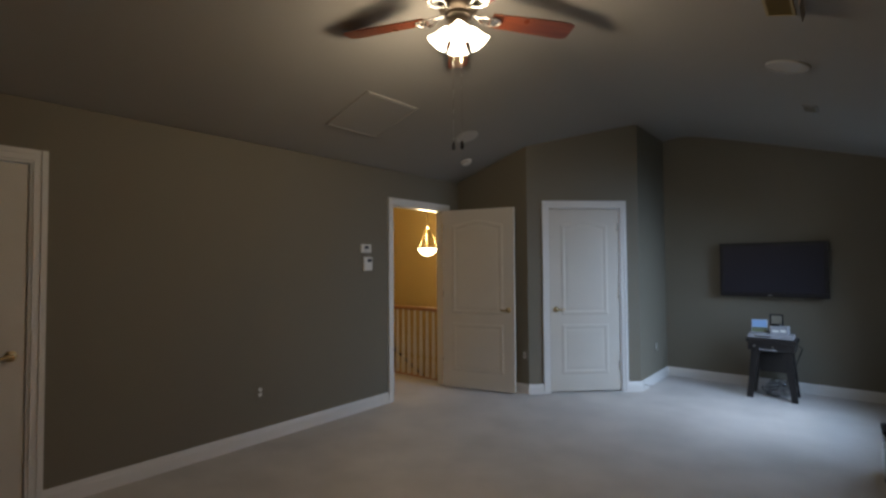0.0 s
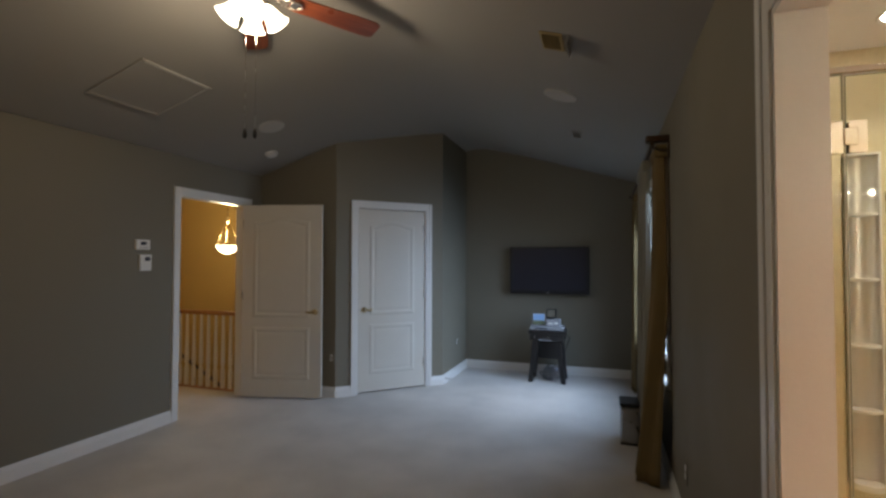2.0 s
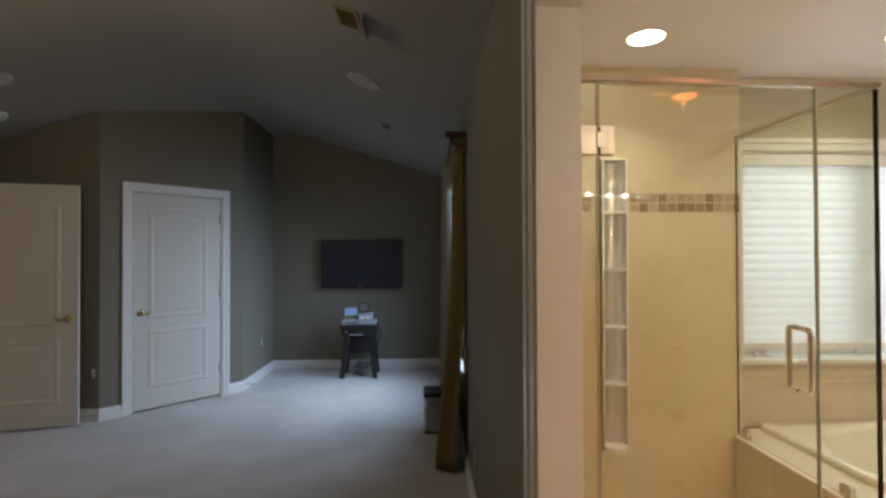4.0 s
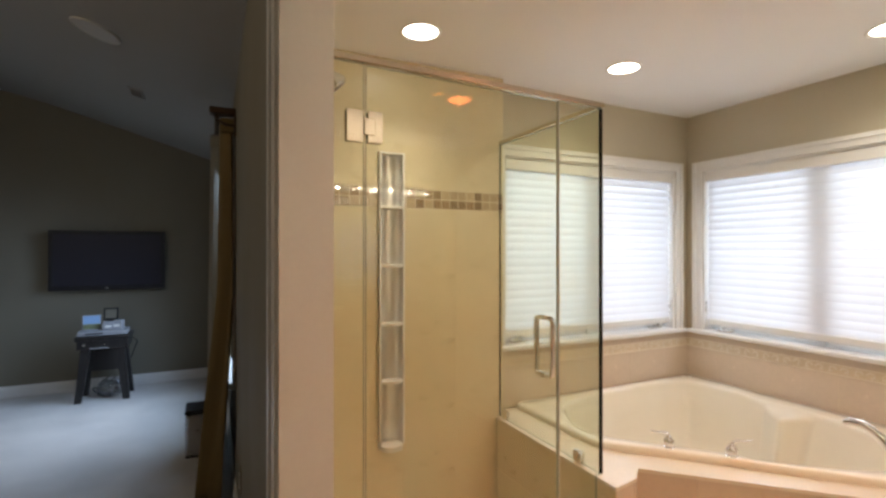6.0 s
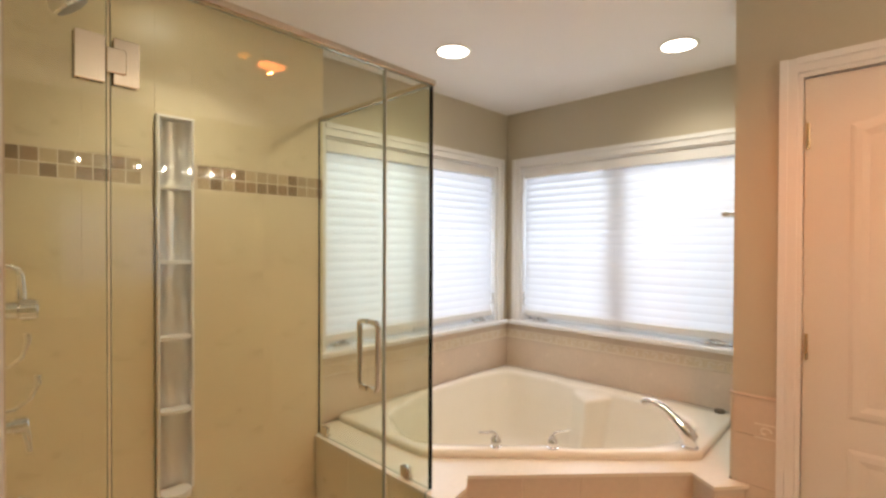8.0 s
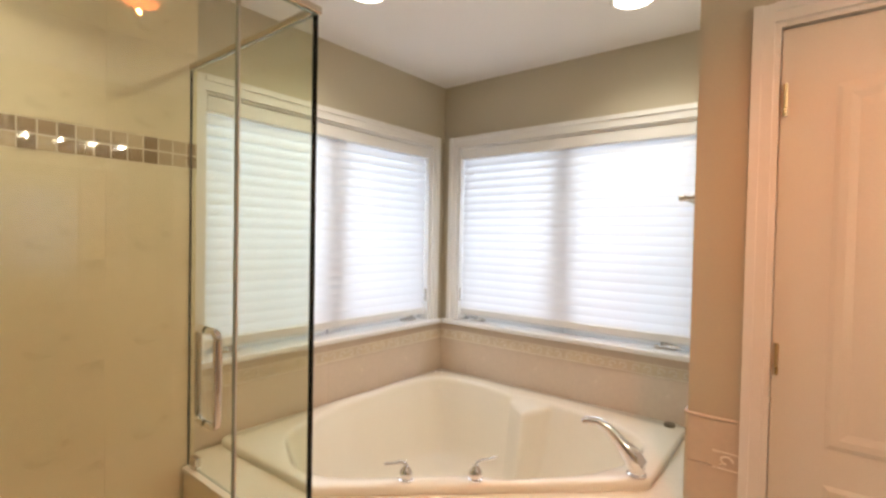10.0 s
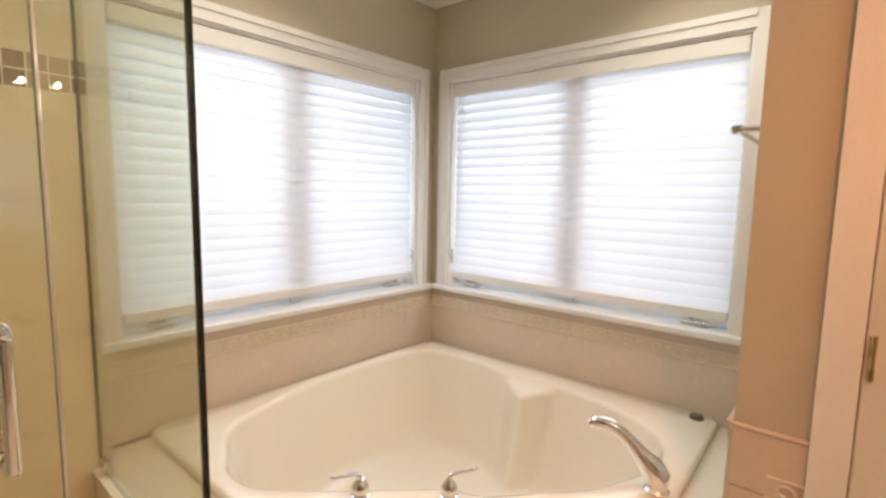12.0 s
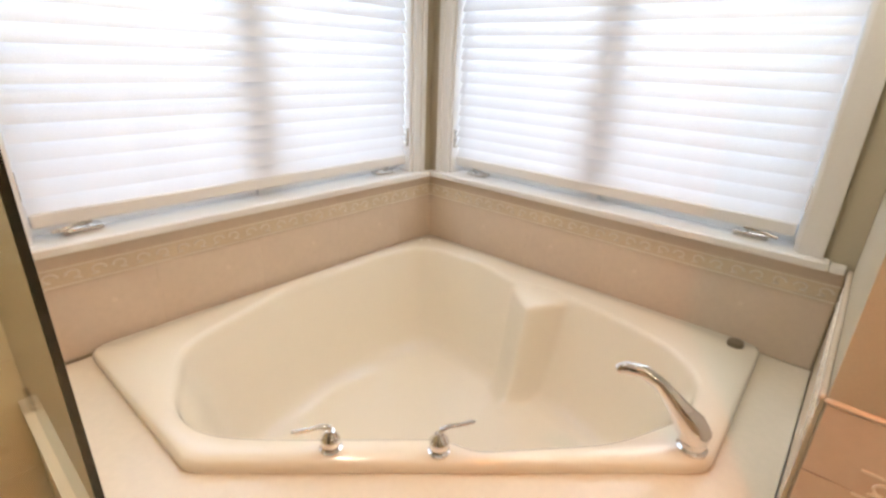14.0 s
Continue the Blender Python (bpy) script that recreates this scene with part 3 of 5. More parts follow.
# ---- bathroom windows with blinds ----
def window(name, m, u0, u1, z0, z1, label, left_stop):
    """Twin casement: local u along, v up, w outwards."""
    t = thing(name, label, "window", kind="structure")
    cw = 0.062
    for a, b in ((u0 - cw, u0), (u1, u1 + cw)):
        bm = B()
        add_prism(bm, rect(a, b, z0, z1 + cw), 0.016, m @ Matrix.Translation((0, 0, -0.017)))
        add_prism(bm, rect(a + (0 if a < u0 else cw * 0.6), b - (cw * 0.6 if a < u0 else 0), z0, z1 + cw), 0.008, m @ Matrix.Translation((0, 0, -0.025)))
        part("side_casing", bm, M_TRIM, t)
    bm = B()
    add_prism(bm, rect(u0, u1, z1, z1 + cw), 0.016, m @ Matrix.Translation((0, 0, -0.017)))
    add_prism(bm, rect(u0, u1, z1 + cw * 0.6, z1 + cw), 0.008, m @ Matrix.Translation((0, 0, -0.025)))
    part("head_casing", bm, M_TRIM, t)
    bm = B()
    add_box(bm, max(u0 - cw - 0.02, left_stop), z0 - 0.022, -0.045, min(u1 + cw + 0.02, 9), z0 + 0.005, 0.13, bevel=0.006, m=m)
    part("window_sill", bm, M_TRIM, t)
    bm = B()
    for a, b in ((u0, u0 + 0.012), (u1 - 0.012, u1)):
        add_prism(bm, rect(a, b, z0, z1), 0.13, m)
    add_prism(bm, rect(u0 + 0.012, u1 - 0.012, z1 - 0.012, z1), 0.13, m)
    part("lining", bm, M_VINYL, t)
    mid = (u0 + u1) / 2
    for a, b in ((u0 + 0.012, mid - 0.020), (mid + 0.020, u1 - 0.012)):
        bm = B()
        s = 0.040
        for q in (rect(a, a + s, z0, z1 - 0.012), rect(b - s, b, z0, z1 - 0.012), rect(a + s, b - s, z0, z0 + 0.078), rect(a + s, b - s, z1 - 0.012 - s, z1 - 0.012)):
            add_prism(bm, q, 0.04, m @ Matrix.Translation((0, 0, 0.085)))
        sash = part("sash", bm, M_VINYL, t)
        bm = B()
        c = (a + b) / 2
        add_prism(bm, rect(c - 0.006, c + 0.006, z0 + 0.078, z1 - 0.012 - s), 0.008, m @ Matrix.Translation((0, 0, 0.112)))
        for q in (1, 2):
            zz = z0 + (z1 - z0) * q / 3
            add_prism(bm, rect(a + s, b - s, zz - 0.006, zz + 0.006), 0.0076, m @ Matrix.Translation((0, 0, 0.1122)))
        part("muntin", bm, M_VINYL, sash)
        bm = B()
        add_prism(bm, rect(a + s, b - s, z0 + 0.078, z1 - 0.012 - s), 0.004, m @ Matrix.Translation((0, 0, 0.106)))
        pane = part("pane", bm, M_PANE, sash)
        pane.visible_shadow = False
        bm = B()
        hu = a + 0.12 if a < mid - 0.1 and a > u0 + 0.1 else (a + 0.12 if a < mid else b - 0.12)
        add_box(bm, hu - 0.05, z0 + 0.006, 0.03, hu + 0.05, z0 + 0.022, 0.075, bevel=0.006, m=m)
        add_tube(bm, [(hu, z0 + 0.02, 0.05), (hu + 0.02, z0 + 0.036, 0.035), (hu - 0.045, z0 + 0.03, 0.02), (hu - 0.075, z0 + 0.026, 0.018)], 0.006, 8, m=m)
        part("crank_handle", bm, M_NICKEL, sash, "folding metal crank handle", smooth=True)
    bm = B()
    add_prism(bm, rect(mid - 0.020, mid + 0.020, z0, z1 - 0.012), 0.06, m @ Matrix.Translation((0, 0, 0.07)))
    part("mullion", bm, M_VINYL, t)
    bm = B()
    for s in (-1, 1):
        uu = u0 + 0.004 if s < 0 else u1 - 0.016
        add_box(bm, uu, z0 + 0.12, 0.01, uu + 0.012, z0 + 0.20, 0.03, bevel=0.003, m=m)
    part("latch", bm, M_NICKEL, t)
    bl = thing("window_blind", "closed white horizontal blind glowing with daylight", "window blind", group="bathroom blinds")
    bm = B()
    add_box(bm, u0 + 0.016, z1 - 0.075, 0.004, u1 - 0.016, z1 - 0.0125, 0.058, bevel=0.006, m=m)
    part("headrail", bm, M_TRIM, bl, "cream fabric-covered headrail")
    n, z = 0, z1 - 0.10
    pitch, tilt = 0.0465, radians(66)
    first_slat = None
    while z > z0 + 0.075:
        if first_slat is None:
            bm = B()
            w, nseg = 0.052, 5
            rows = []
            for k in range(nseg + 1):
                s = (k / nseg - 0.5)
                off = 0.0025 * (1 - (2 * s) ** 2)
                v = s * w * math.sin(tilt) + off * math.cos(tilt)
                q = s * w * math.cos(tilt) - off * math.sin(tilt)
                rows.append([bm.verts.new((uu, v, q)) for uu in (u0 + 0.02, u1 - 0.02)])
            top = [[bm.verts.new(vv.co + Vector((0, 0.0012, 0.0012))) for vv in r] for r in rows]
            for g in (rows, top):
                for p, q2 in zip(g, g[1:]):
                    bm.faces.new((p[0], p[1], q2[1], q2[0]))
            slat = part("slat", bm, M_SLAT, bl, smooth="all")
            first_slat = slat
        else:
            slat = new("slat", first_slat.data)
            slat.parent = bl
        slat.matrix_basis = m @ Matrix.Translation((0, z, 0.034)) @ Matrix.Rotation(radians(((n * 37) % 11 - 5) * 0.5), 4, "X")
        z -= pitch
        n += 1
    bm = B()
    add_box(bm, u0 + 0.02, z0 + 0.040, 0.018, u1 - 0.02, z + pitch - 0.019, 0.050, bevel=0.006, m=m)
    part("bottom_rail", bm, M_TRIM, bl)
    for f in (0.12, 0.5, 0.88):
        uu = u0 + f * (u1 - u0)
        bm = B()
        add_tube(bm, [(uu, z1 - 0.07, 0.058), (uu, z0 + 0.05, 0.058)], 0.0008, 5, m=m)
        part("ladder_cord", bm, M_TRIM, bl)
    return t


window("window_1", F_BB, WL0, WL1, BZ0, BZ1, "white twin casement window behind a closed blind", 3.63)
window("window_2", F_BR, WR0, WR1, BZ0, BZ1, "white twin casement window behind a closed blind", 3.10)

# ---- shower ----
GX, GY, TY = 3.600, 3.860, 4.61
wall("wall_shower_furring", wall_frame((0, TY + 0.0049), (1, 0), (0, 1)), [rect(XB0, 2.918, 0, ZB), rect(3.046, 3.625, 0, ZB), rect(2.918, 3.046, 0, 0.484), rect(2.918, 3.046, 1.906, ZB)], YW - TY - 0.0059, M_GROUT, "built-out tiled shower wall")
pw = thing("shower_pony_wall", "low beige tiled wall carrying the shower glass", "low wall", kind="structure")
part("core", box(3.5905, 3.80, 0, 3.655, TY - 0.004, 0.530), M_GROUT, pw)
sg = thing("shower_enclosure", "frameless clear glass shower enclosure with chrome fittings", "shower enclosure")


def glass_pane(name, x0, y0, z0, x1, y1, z1, label="", edge=None, notch=0):
    if notch:
        bm = B()
        add_prism(bm, [(x0, z0), (3.574, z0), (3.574, notch), (x1, notch), (x1, z1), (x0, z1)], y1 - y0, wall_frame((0, y0), (1, 0), (0, 1)))
        bmesh.ops.recalc_face_normals(bm, faces=bm.faces)
    else:
        bm = box(x0, y0, z0, x1, y1, z1)
    big = max((f.calc_area() for f in bm.faces))
    for f in bm.faces:
        f.material_index = 0 if f.calc_area() > 0.25 * big else 1
    if edge:
        for f in bm.faces:
            if f.material_index == 1 and f.calc_center_median().x > GX - 0.02 and abs(f.normal.z) < 0.5:
                f.material_index = 2
    ob = part(name, bm, [M_GLASS, M_PALEEDGE, M_EDGE], sg, label)
    ob.visible_shadow = False
    return ob


glass_pane("fixed_panel", XB0 + 0.004, GY - 0.005, 0.10, 2.616, GY + 0.005, 2.005, "narrow clear fixed glass panel")
gd = glass_pane("glass_door", 2.623, GY - 0.005, 0.10, 3.376, GY + 0.005, 2.002, "clear glass shower door")
glass_pane("fixed_panel", 3.382, GY - 0.005, 0.10, GX + 0.005, GY + 0.005, 2.005, "narrow clear fixed glass panel notched over the low wall", M_EDGE, 0.549)
glass_pane("return_panel", GX - 0.005, GY + 0.0055, 0.549, GX + 0.005, TY - 0.004, 2.005, "clear return glass panel on the low wall", M_EDGE)
bm = B()
add_box(bm, XB0 + 0.002, GY - 0.011, 2.006, GX + 0.014, GY + 0.011, 2.028, bevel=0.004)
part("header_rail", bm, M_HINGE, sg, "brushed nickel header rail")
bm = B()
add_box(bm, GX - 0.010, GY + 0.012, 2.006, GX + 0.010, TY - 0.002, 2.026, bevel=0.004)
part("header_rail", bm, M_HINGE, sg, "brushed nickel return rail")
for z in (1.815, 0.34):
    bm = B()
    for y0, y1 in ((GY - 0.012, GY - 0.006), (GY + 0.006, GY + 0.012)):
        add_box(bm, 2.560, y0, z - 0.048, 2.613, y1, z + 0.048, bevel=0.0015, seg=1)
        add_box(bm, 2.626, y0, z - 0.048, 2.674, y1, z + 0.048, bevel=0.0015, seg=1)
    add_box(bm, 2.6125, GY - 0.016, z - 0.026, 2.649, GY + 0.016, z + 0.026, bevel=0.002, seg=1)
    part("hinge", bm, M_HINGE, sg, "square polished glass hinge")
part("door_seal", box(3.3764, GY - 0.0075, 0.10, 3.3816, GY + 0.0075, 2.002, bevel=0.001, seg=1), M_SEAL, sg, "clear vinyl door seal")
bm = B()
for s in (-1, 1):
    y = GY + s * 0.045
    pts = [(3.313, GY + s * 0.006, 1.192), (3.313, y - s * 0.015, 1.192)] + [(3.313, y - s * 0.015 + s * 0.015 * math.sin(a), 1.177 + 0.015 * math.cos(a)) for a in (0.4, 0.8, 1.2, 1.57)]
    low = [(p[0], p[1], 2.172 - p[2]) for p in pts][::-1]
    add_tube(bm, pts + low, 0.0095, 12)
part("pull_handle", bm, M_CHROME, gd, "chrome D-shaped pull handle", smooth=True)
for x, y in ((GX, 3.99), (GX, 4.55)):
    bm = B()
    z0 = 0.5465
    add_box(bm, x - 0.011, y - 0.024, z0, x + 0.011, y + 0.024, z0 + 0.046, bevel=0.002, seg=1)
    part("clamp", bm, M_NICKEL, sg, "brushed nickel glass clamp")
swing = Matrix.Translation((GX, GY, 0)) @ Matrix.Rotation(radians(2.4), 4, "Z") @ Matrix.Translation((-GX, -GY, 0))
for ob in sg.children:
    if ob.name.split(".")[0] in ("fixed_panel", "glass_door", "hinge", "door_seal") or (ob.name == "header_rail"):
        ob.matrix_basis = swing
finish("shower_curb", box(XB0, 3.815, 0, 3.580, 3.905, 0.095, bevel=0.006), M_DECK, None, "cream stone shower curb", kind="structure", category="curb")
finish("wall_shower_west_backing", box(XB0 + 0.001, GY - 0.06, 0, XB0 + 0.0175, TY + 0.006, ZB), M_GROUT, None, "grouted tile backing on the shower side wall", kind="structure", category="wall")

# corner shelf column set in the shower wall
NX0, NX1, NZ0, NZ1 = 2.918, 3.046, 0.484, 1.906
nc = thing("shower_shelf_column", "tall narrow silver column of white curved shower shelves", "shower shelf")
bm = B()
for x0, x1 in ((NX0, NX0 + 0.012), (NX1 - 0.012, NX1)):
    add_box(bm, x0, TY - 0.024, NZ0 + 0.02, x1, TY - 0.002, NZ1, bevel=0.004)
part("side_frame", bm, M_SILVER, nc, "brushed metal side frame")
bm = B()
n = 10
prev = None
for k in range(n + 1):
    a = math.pi * k / n
    x = (NX0 + NX1) / 2 - 0.052 * math.cos(a)
    y = TY - 0.003 + 0.045 * math.sin(a)
    cur = (bm.verts.new((x, y, NZ0 + 0.02)), bm.verts.new((x, y, NZ1 - 0.004)))
    if prev:
        bm.faces.new((prev[0], cur[0], cur[1], prev[1]))
    prev = cur
part("curved_back", bm, M_NICHE, nc, "curved brushed metal back", smooth=True)
bm = B()
add_prism(bm, [(NX0, TY - 0.027), (NX1, TY - 0.027), (NX1, TY + 0.03), (NX0, TY + 0.03)], 0.008, Matrix.Translation((0, 0, NZ1 - 0.004)))
part("top_cap", bm, M_SILVER, nc)
for z, o in ((1.640, 0.022), (1.360, 0.024), (1.078, 0.026), (0.803, 0.028), (NZ0, 0.045)):
    bm = B()
    pts = [(NX0 + 0.010, TY + 0.03)] + [((NX0 + NX1) / 2 - 0.054 * math.cos(math.pi * k / 10), TY - 0.012 - o * math.sin(math.pi * k / 10)) for k in range(11)] + [(NX1 - 0.010, TY + 0.03)]
    add_prism(bm, pts, 0.012 if z > 0.5 else 0.024, Matrix.Translation((0, 0, z)))
    part("shelf", bm, M_PLASTIC, nc, "white curved shelf")

# shower fittings on the side wall
sh = thing("wall_shower", "chrome shower head on a wall arm", "shower")
SHY, SHZ = 4.13, 2.115
bm = B()
add_lathe(bm, [(0.03, 0), (0.028, 0.008), (0.012, 0.014)], 20, pose(XB0 + 0.021, SHY, SHZ, 0, 90, 0))
part("flange", bm, M_CHROME, sh, smooth=True)
bm = B()
add_tube(bm, [(XB0 + 0.025, SHY, SHZ), (XB0 + 0.07, SHY, SHZ + 0.004), (XB0 + 0.10, SHY, SHZ - 0.008), (XB0 + 0.125, SHY, SHZ - 0.032)], 0.010, 10)
part("arm", bm, M_CHROME, sh, smooth=True)
bm = B()
add_lathe(bm, [(0.012, 0.0), (0.020, 0.008), (0.024, 0.026), (0.040, 0.050), (0.046, 0.062), (0.046, 0.078), (0.040, 0.083)], 24, pose(XB0 + 0.120, SHY, SHZ - 0.026, 0, 140, 0))
head = part("head", bm, M_CHROME, sh, smooth=True)
bm = B()
add_lathe(bm, [(0.039, 0.0832), (0.030, 0.086), (0.002, 0.087)], 24, pose(XB0 + 0.120, SHY, SHZ - 0.026, 0, 140, 0), caps=False)
part("spray_face", bm, M_GRILLE, head, "grey spray face", smooth=True)
for z, kind in ((1.266, 0), (0.972, 1), (0.79, 2)):
    sv = thing("shower_valve", "chrome shower valve with a lever on the tiled wall", "shower valve", group="shower valves")
    bm = B()
    reach, girth = ((0.094, 1.15), (0.075, 0.8), (0.088, 1.1))[kind]
    add_lathe(bm, [(0.045 * girth, 0), (0.043 * girth, 0.006), (0.020 * girth, 0.012), (0.021 * girth, reach * 0.55), (0.026 * girth, reach * 0.6), (0.026 * girth, reach * 0.94), (0.021 * girth, reach)], 24,
              pose(XB0 + 0.021, 4.25, z, 0, 90 if kind < 2 else 118, 0))
    part("body", bm, M_CHROME, sv, smooth=True)
    if kind == 2:
        continue
    bm = B()
    if kind == 0:
        add_tube(bm, [(XB0 + 0.022, 4.25, z + 0.112), (XB0 + 0.06, 4.25, z + 0.112), (XB0 + 0.076, 4.25, z + 0.104), (XB0 + 0.083, 4.25, z + 0.085), (XB0 + 0.084, 4.25, z + 0.02)], 0.008, 10,
                 radii=[0.007, 0.007, 0.008, 0.008, 0.011])
    else:
        add_tube(bm, [(XB0 + 0.085, 4.25, z), (XB0 + 0.092, 4.25, z - 0.025), (XB0 + 0.098, 4.25, z - 0.075)], 0.008, 10, radii=[0.012, 0.010, 0.007])
    part("lever", bm, M_CHROME, sv, smooth=True)
for z, q in ((1.175, 0.075), (1.065, 0.095)):
    hk = thing("robe_hook", "curved chrome hook on the shower wall", "hook", group="shower hooks")
    bm = B()
    add_lathe(bm, [(0.018, 0), (0.017, 0.005), (0.007, 0.008)], 16, pose(XB0 + 0.021, 4.25, z - 0.05, 0, 90, 0))
    part("flange", bm, M_CHROME, hk, smooth=True)
    bm = B()
    add_tube(bm, [(XB0 + 0.025, 4.25, z - 0.05), (XB0 + 0.02 + q * 0.5, 4.25, z - 0.052), (XB0 + 0.02 + q * 0.85, 4.25, z - 0.03), (XB0 + 0.02 + q, 4.25, z + 0.005), (XB0 + 0.02 + q, 4.25, z + 0.03)], 0.006, 10,
             radii=[0.005, 0.005, 0.006, 0.008, 0.010])
    part("hook_arm", bm, M_CHROME, hk, smooth=True)

# ---- tub and deck ----
DZ = 0.545
RIM = [(3.755, 4.698), (5.202, 4.700), (5.206, 3.246), (4.56, 3.232), (3.765, 4.07)]
# the opening at the rim, and the basin below it with the moulded corner of the seat
BACK = [(3.815, 4.27), (3.95, 4.53), (4.36, 4.650), (4.86, 4.655), (5.07, 4.60), (5.10, 4.32), (5.05, 4.10)]
LOBE = [(5.055, 3.65), (4.99, 3.45), (4.88, 3.335), (4.70, 3.318), (4.47, 3.42), (4.205, 3.660), (4.225, 3.700), (3.925, 4.010), (3.825, 4.13)]
INSET = BACK + [(5.088, 3.92)] + LOBE
BASIN = BACK + [(4.946, 3.95), (5.074, 3.854)] + LOBE
CT = Vector((4.52, 4.02))


def ray_dist(poly, a):
    d = Vector((math.cos(a), math.sin(a)))
    best = 9
    for p, q in zip(poly, poly[1:] + poly[:1]):
        p, e = Vector(p) - CT, Vector(q) - Vector(p)
        den = d.x * e.y - d.y * e.x
        if abs(den) > 1e-9:
            s = (p.x * e.y - p.y * e.x) / den
            w = (p.x * d.y - p.y * d.x) / den
            if s > 0 and -1e-6 <= w <= 1 + 1e-6:
                best = min(best, s)
    return best


SEG = 288
raw_rim = [ray_dist(RIM, 2 * math.pi * k / SEG) for k in range(SEG)]
raw_in = [ray_dist(INSET, 2 * math.pi * k / SEG) for k in range(SEG)]
raw_low = [ray_dist(BASIN, 2 * math.pi * k / SEG) for k in range(SEG)]


def smooth_loop(v, rounds, half):
    for _ in range(rounds):
        v = [sum(v[(k + j) % len(v)] for j in range(-half, half + 1)) / (2 * half + 1) for k in range(len(v))]
    return v


rim_r = smooth_loop(raw_rim, 1, 1)
in_r = smooth_loop(raw_in, 2, 3)
low_r = [min(a - 0.014, b) for a, b in zip(in_r, smooth_loop(raw_low, 1, 1))]
tub = thing("corner_bathtub", "ivory acrylic corner bathtub with a moulded seat", "bathtub")
bm = B()
rings = []


def tub_ring(radii, z):
    rings.append([bm.verts.new((CT.x + r * math.cos(2 * math.pi * k / SEG), CT.y + r * math.sin(2 * math.pi * k / SEG), z)) for k, r in enumerate(radii)])


tub_ring([r - 0.002 for r in rim_r], DZ + 0.001)
tub_ring(rim_r, DZ + 0.012)
tub_ring([r - 0.003 for r in rim_r], DZ + 0.026)
tub_ring([r - 0.012 for r in rim_r], DZ + 0.032)
tub_ring([a * 0.5 + b * 0.5 for a, b in zip(rim_r, in_r)], DZ + 0.033)
tub_ring([b + 0.012 for b in in_r], DZ + 0.031)
tub_ring(in_r, DZ + 0.026)
tub_ring([b - 0.007 for b in in_r], DZ + 0.014)
tub_ring([0.25 * a + 0.75 * b for a, b in zip(in_r, low_r)], DZ - 0.002)
tub_ring(low_r, DZ - 0.014)
tub_ring([b - 0.004 for b in low_r], DZ - 0.028)
soft_r = smooth_loop(low_r, 2, 4)
for s, z in ((0.972, -0.07), (0.95, -0.13), (0.92, -0.22), (0.885, -0.30), (0.85, -0.355), (0.80, -0.392), (0.72, -0.408), (0.5, -0.412), (0.2, -0.413)):
    f = min(1, -z / 0.36)
    tub_ring([(a * (1 - 0.4 * f) + b * 0.4 * f) * s for a, b in zip(low_r, soft_r)], DZ + z)
for a, b in zip(rings, rings[1:]):
    for k in range(SEG):
        bm.faces.new((a[k], a[(k + 1) % SEG], b[(k + 1) % SEG], b[k]))
bm.faces.new(rings[-1])
part("shell", bm, M_TUB, tub, smooth="all")
bm = B()
add_lathe(bm, [(0.024, -0.004), (0.024, 0.008), (0.021, 0.014), (0.012, 0.017), (0.002, 0.018)], 24, pose(5.148, 3.313, DZ + 0.0335))
part("air_control", bm, M_CAP, tub, "round metal air control cap", smooth=True)
for dx, dy in ((-0.06, -0.075), (-0.085, -0.045)):
    bm = B()
    add_lathe(bm, [(0.006, 0), (0.006, 0.003), (0.004, 0.005)], 12, pose(5.185 + dx, 4.70 + dy, DZ + 0.0325))
    part("screw_cap", bm, M_PLASTIC, tub, smooth=True)

DECK = [(3.628, 4.698), (3.628, 4.604), (3.576, 4.604), (3.576, 3.755), (3.708, 3.779), (3.780, 3.838), (4.42, 3.228), (4.352, 3.13), (4.462, 3.04), (4.467, 3.112), (5.216, 3.112), (5.216, 4.698)]
dk = thing("tub_deck", "cream tiled platform round the corner bathtub", "tub deck", kind="structure")
bm = B()


def deck_sheet(z, flip):
    edges = []
    hole = [(CT.x + (r - 0.03) * math.cos(2 * math.pi * k / SEG), CT.y + (r - 0.03) * math.sin(2 * math.pi * k / SEG)) for k, r in enumerate(rim_r)][::8]
    for loop in (DECK, hole):
        vs = [bm.verts.new((x, y, z)) for x, y in loop]
        edges += [bm.edges.new((vs[k], vs[(k + 1) % len(vs)])) for k in range(len(vs))]
    bmesh.ops.triangle_fill(bm, use_beauty=True, use_dissolve=False, edges=edges)


deck_sheet(DZ, False)
deck_sheet(DZ - 0.014, True)
for k in range(len(DECK)):
    (xa, ya), (xb, yb) = DECK[k], DECK[(k + 1) % len(DECK)]
    bm.faces.new([bm.verts.new(p) for p in ((xa, ya, DZ - 0.014), (xb, yb, DZ - 0.014), (xb, yb, DZ), (xa, ya, DZ))])
bmesh.ops.remove_doubles(bm, verts=bm.verts, dist=0.0005)
part("top", bm, M_DECK, dk, "cream glazed deck top")
bm = B()
inner = [(3.66, 4.69), (3.590, 3.770), (3.702, 3.791), (3.783, 3.857), (4.442, 3.226), (4.376, 3.132), (4.458, 3.064), (4.458, 3.10)]
for (xa, ya), (xb, yb) in zip(inner[1:], inner[2:]):
    bm.faces.new([bm.verts.new(p) for p in ((xa, ya, 0), (xb, yb, 0), (xb, yb, DZ - 0.015), (xa, ya, DZ - 0.015))])
part("backing", bm, M_GROUT, dk)


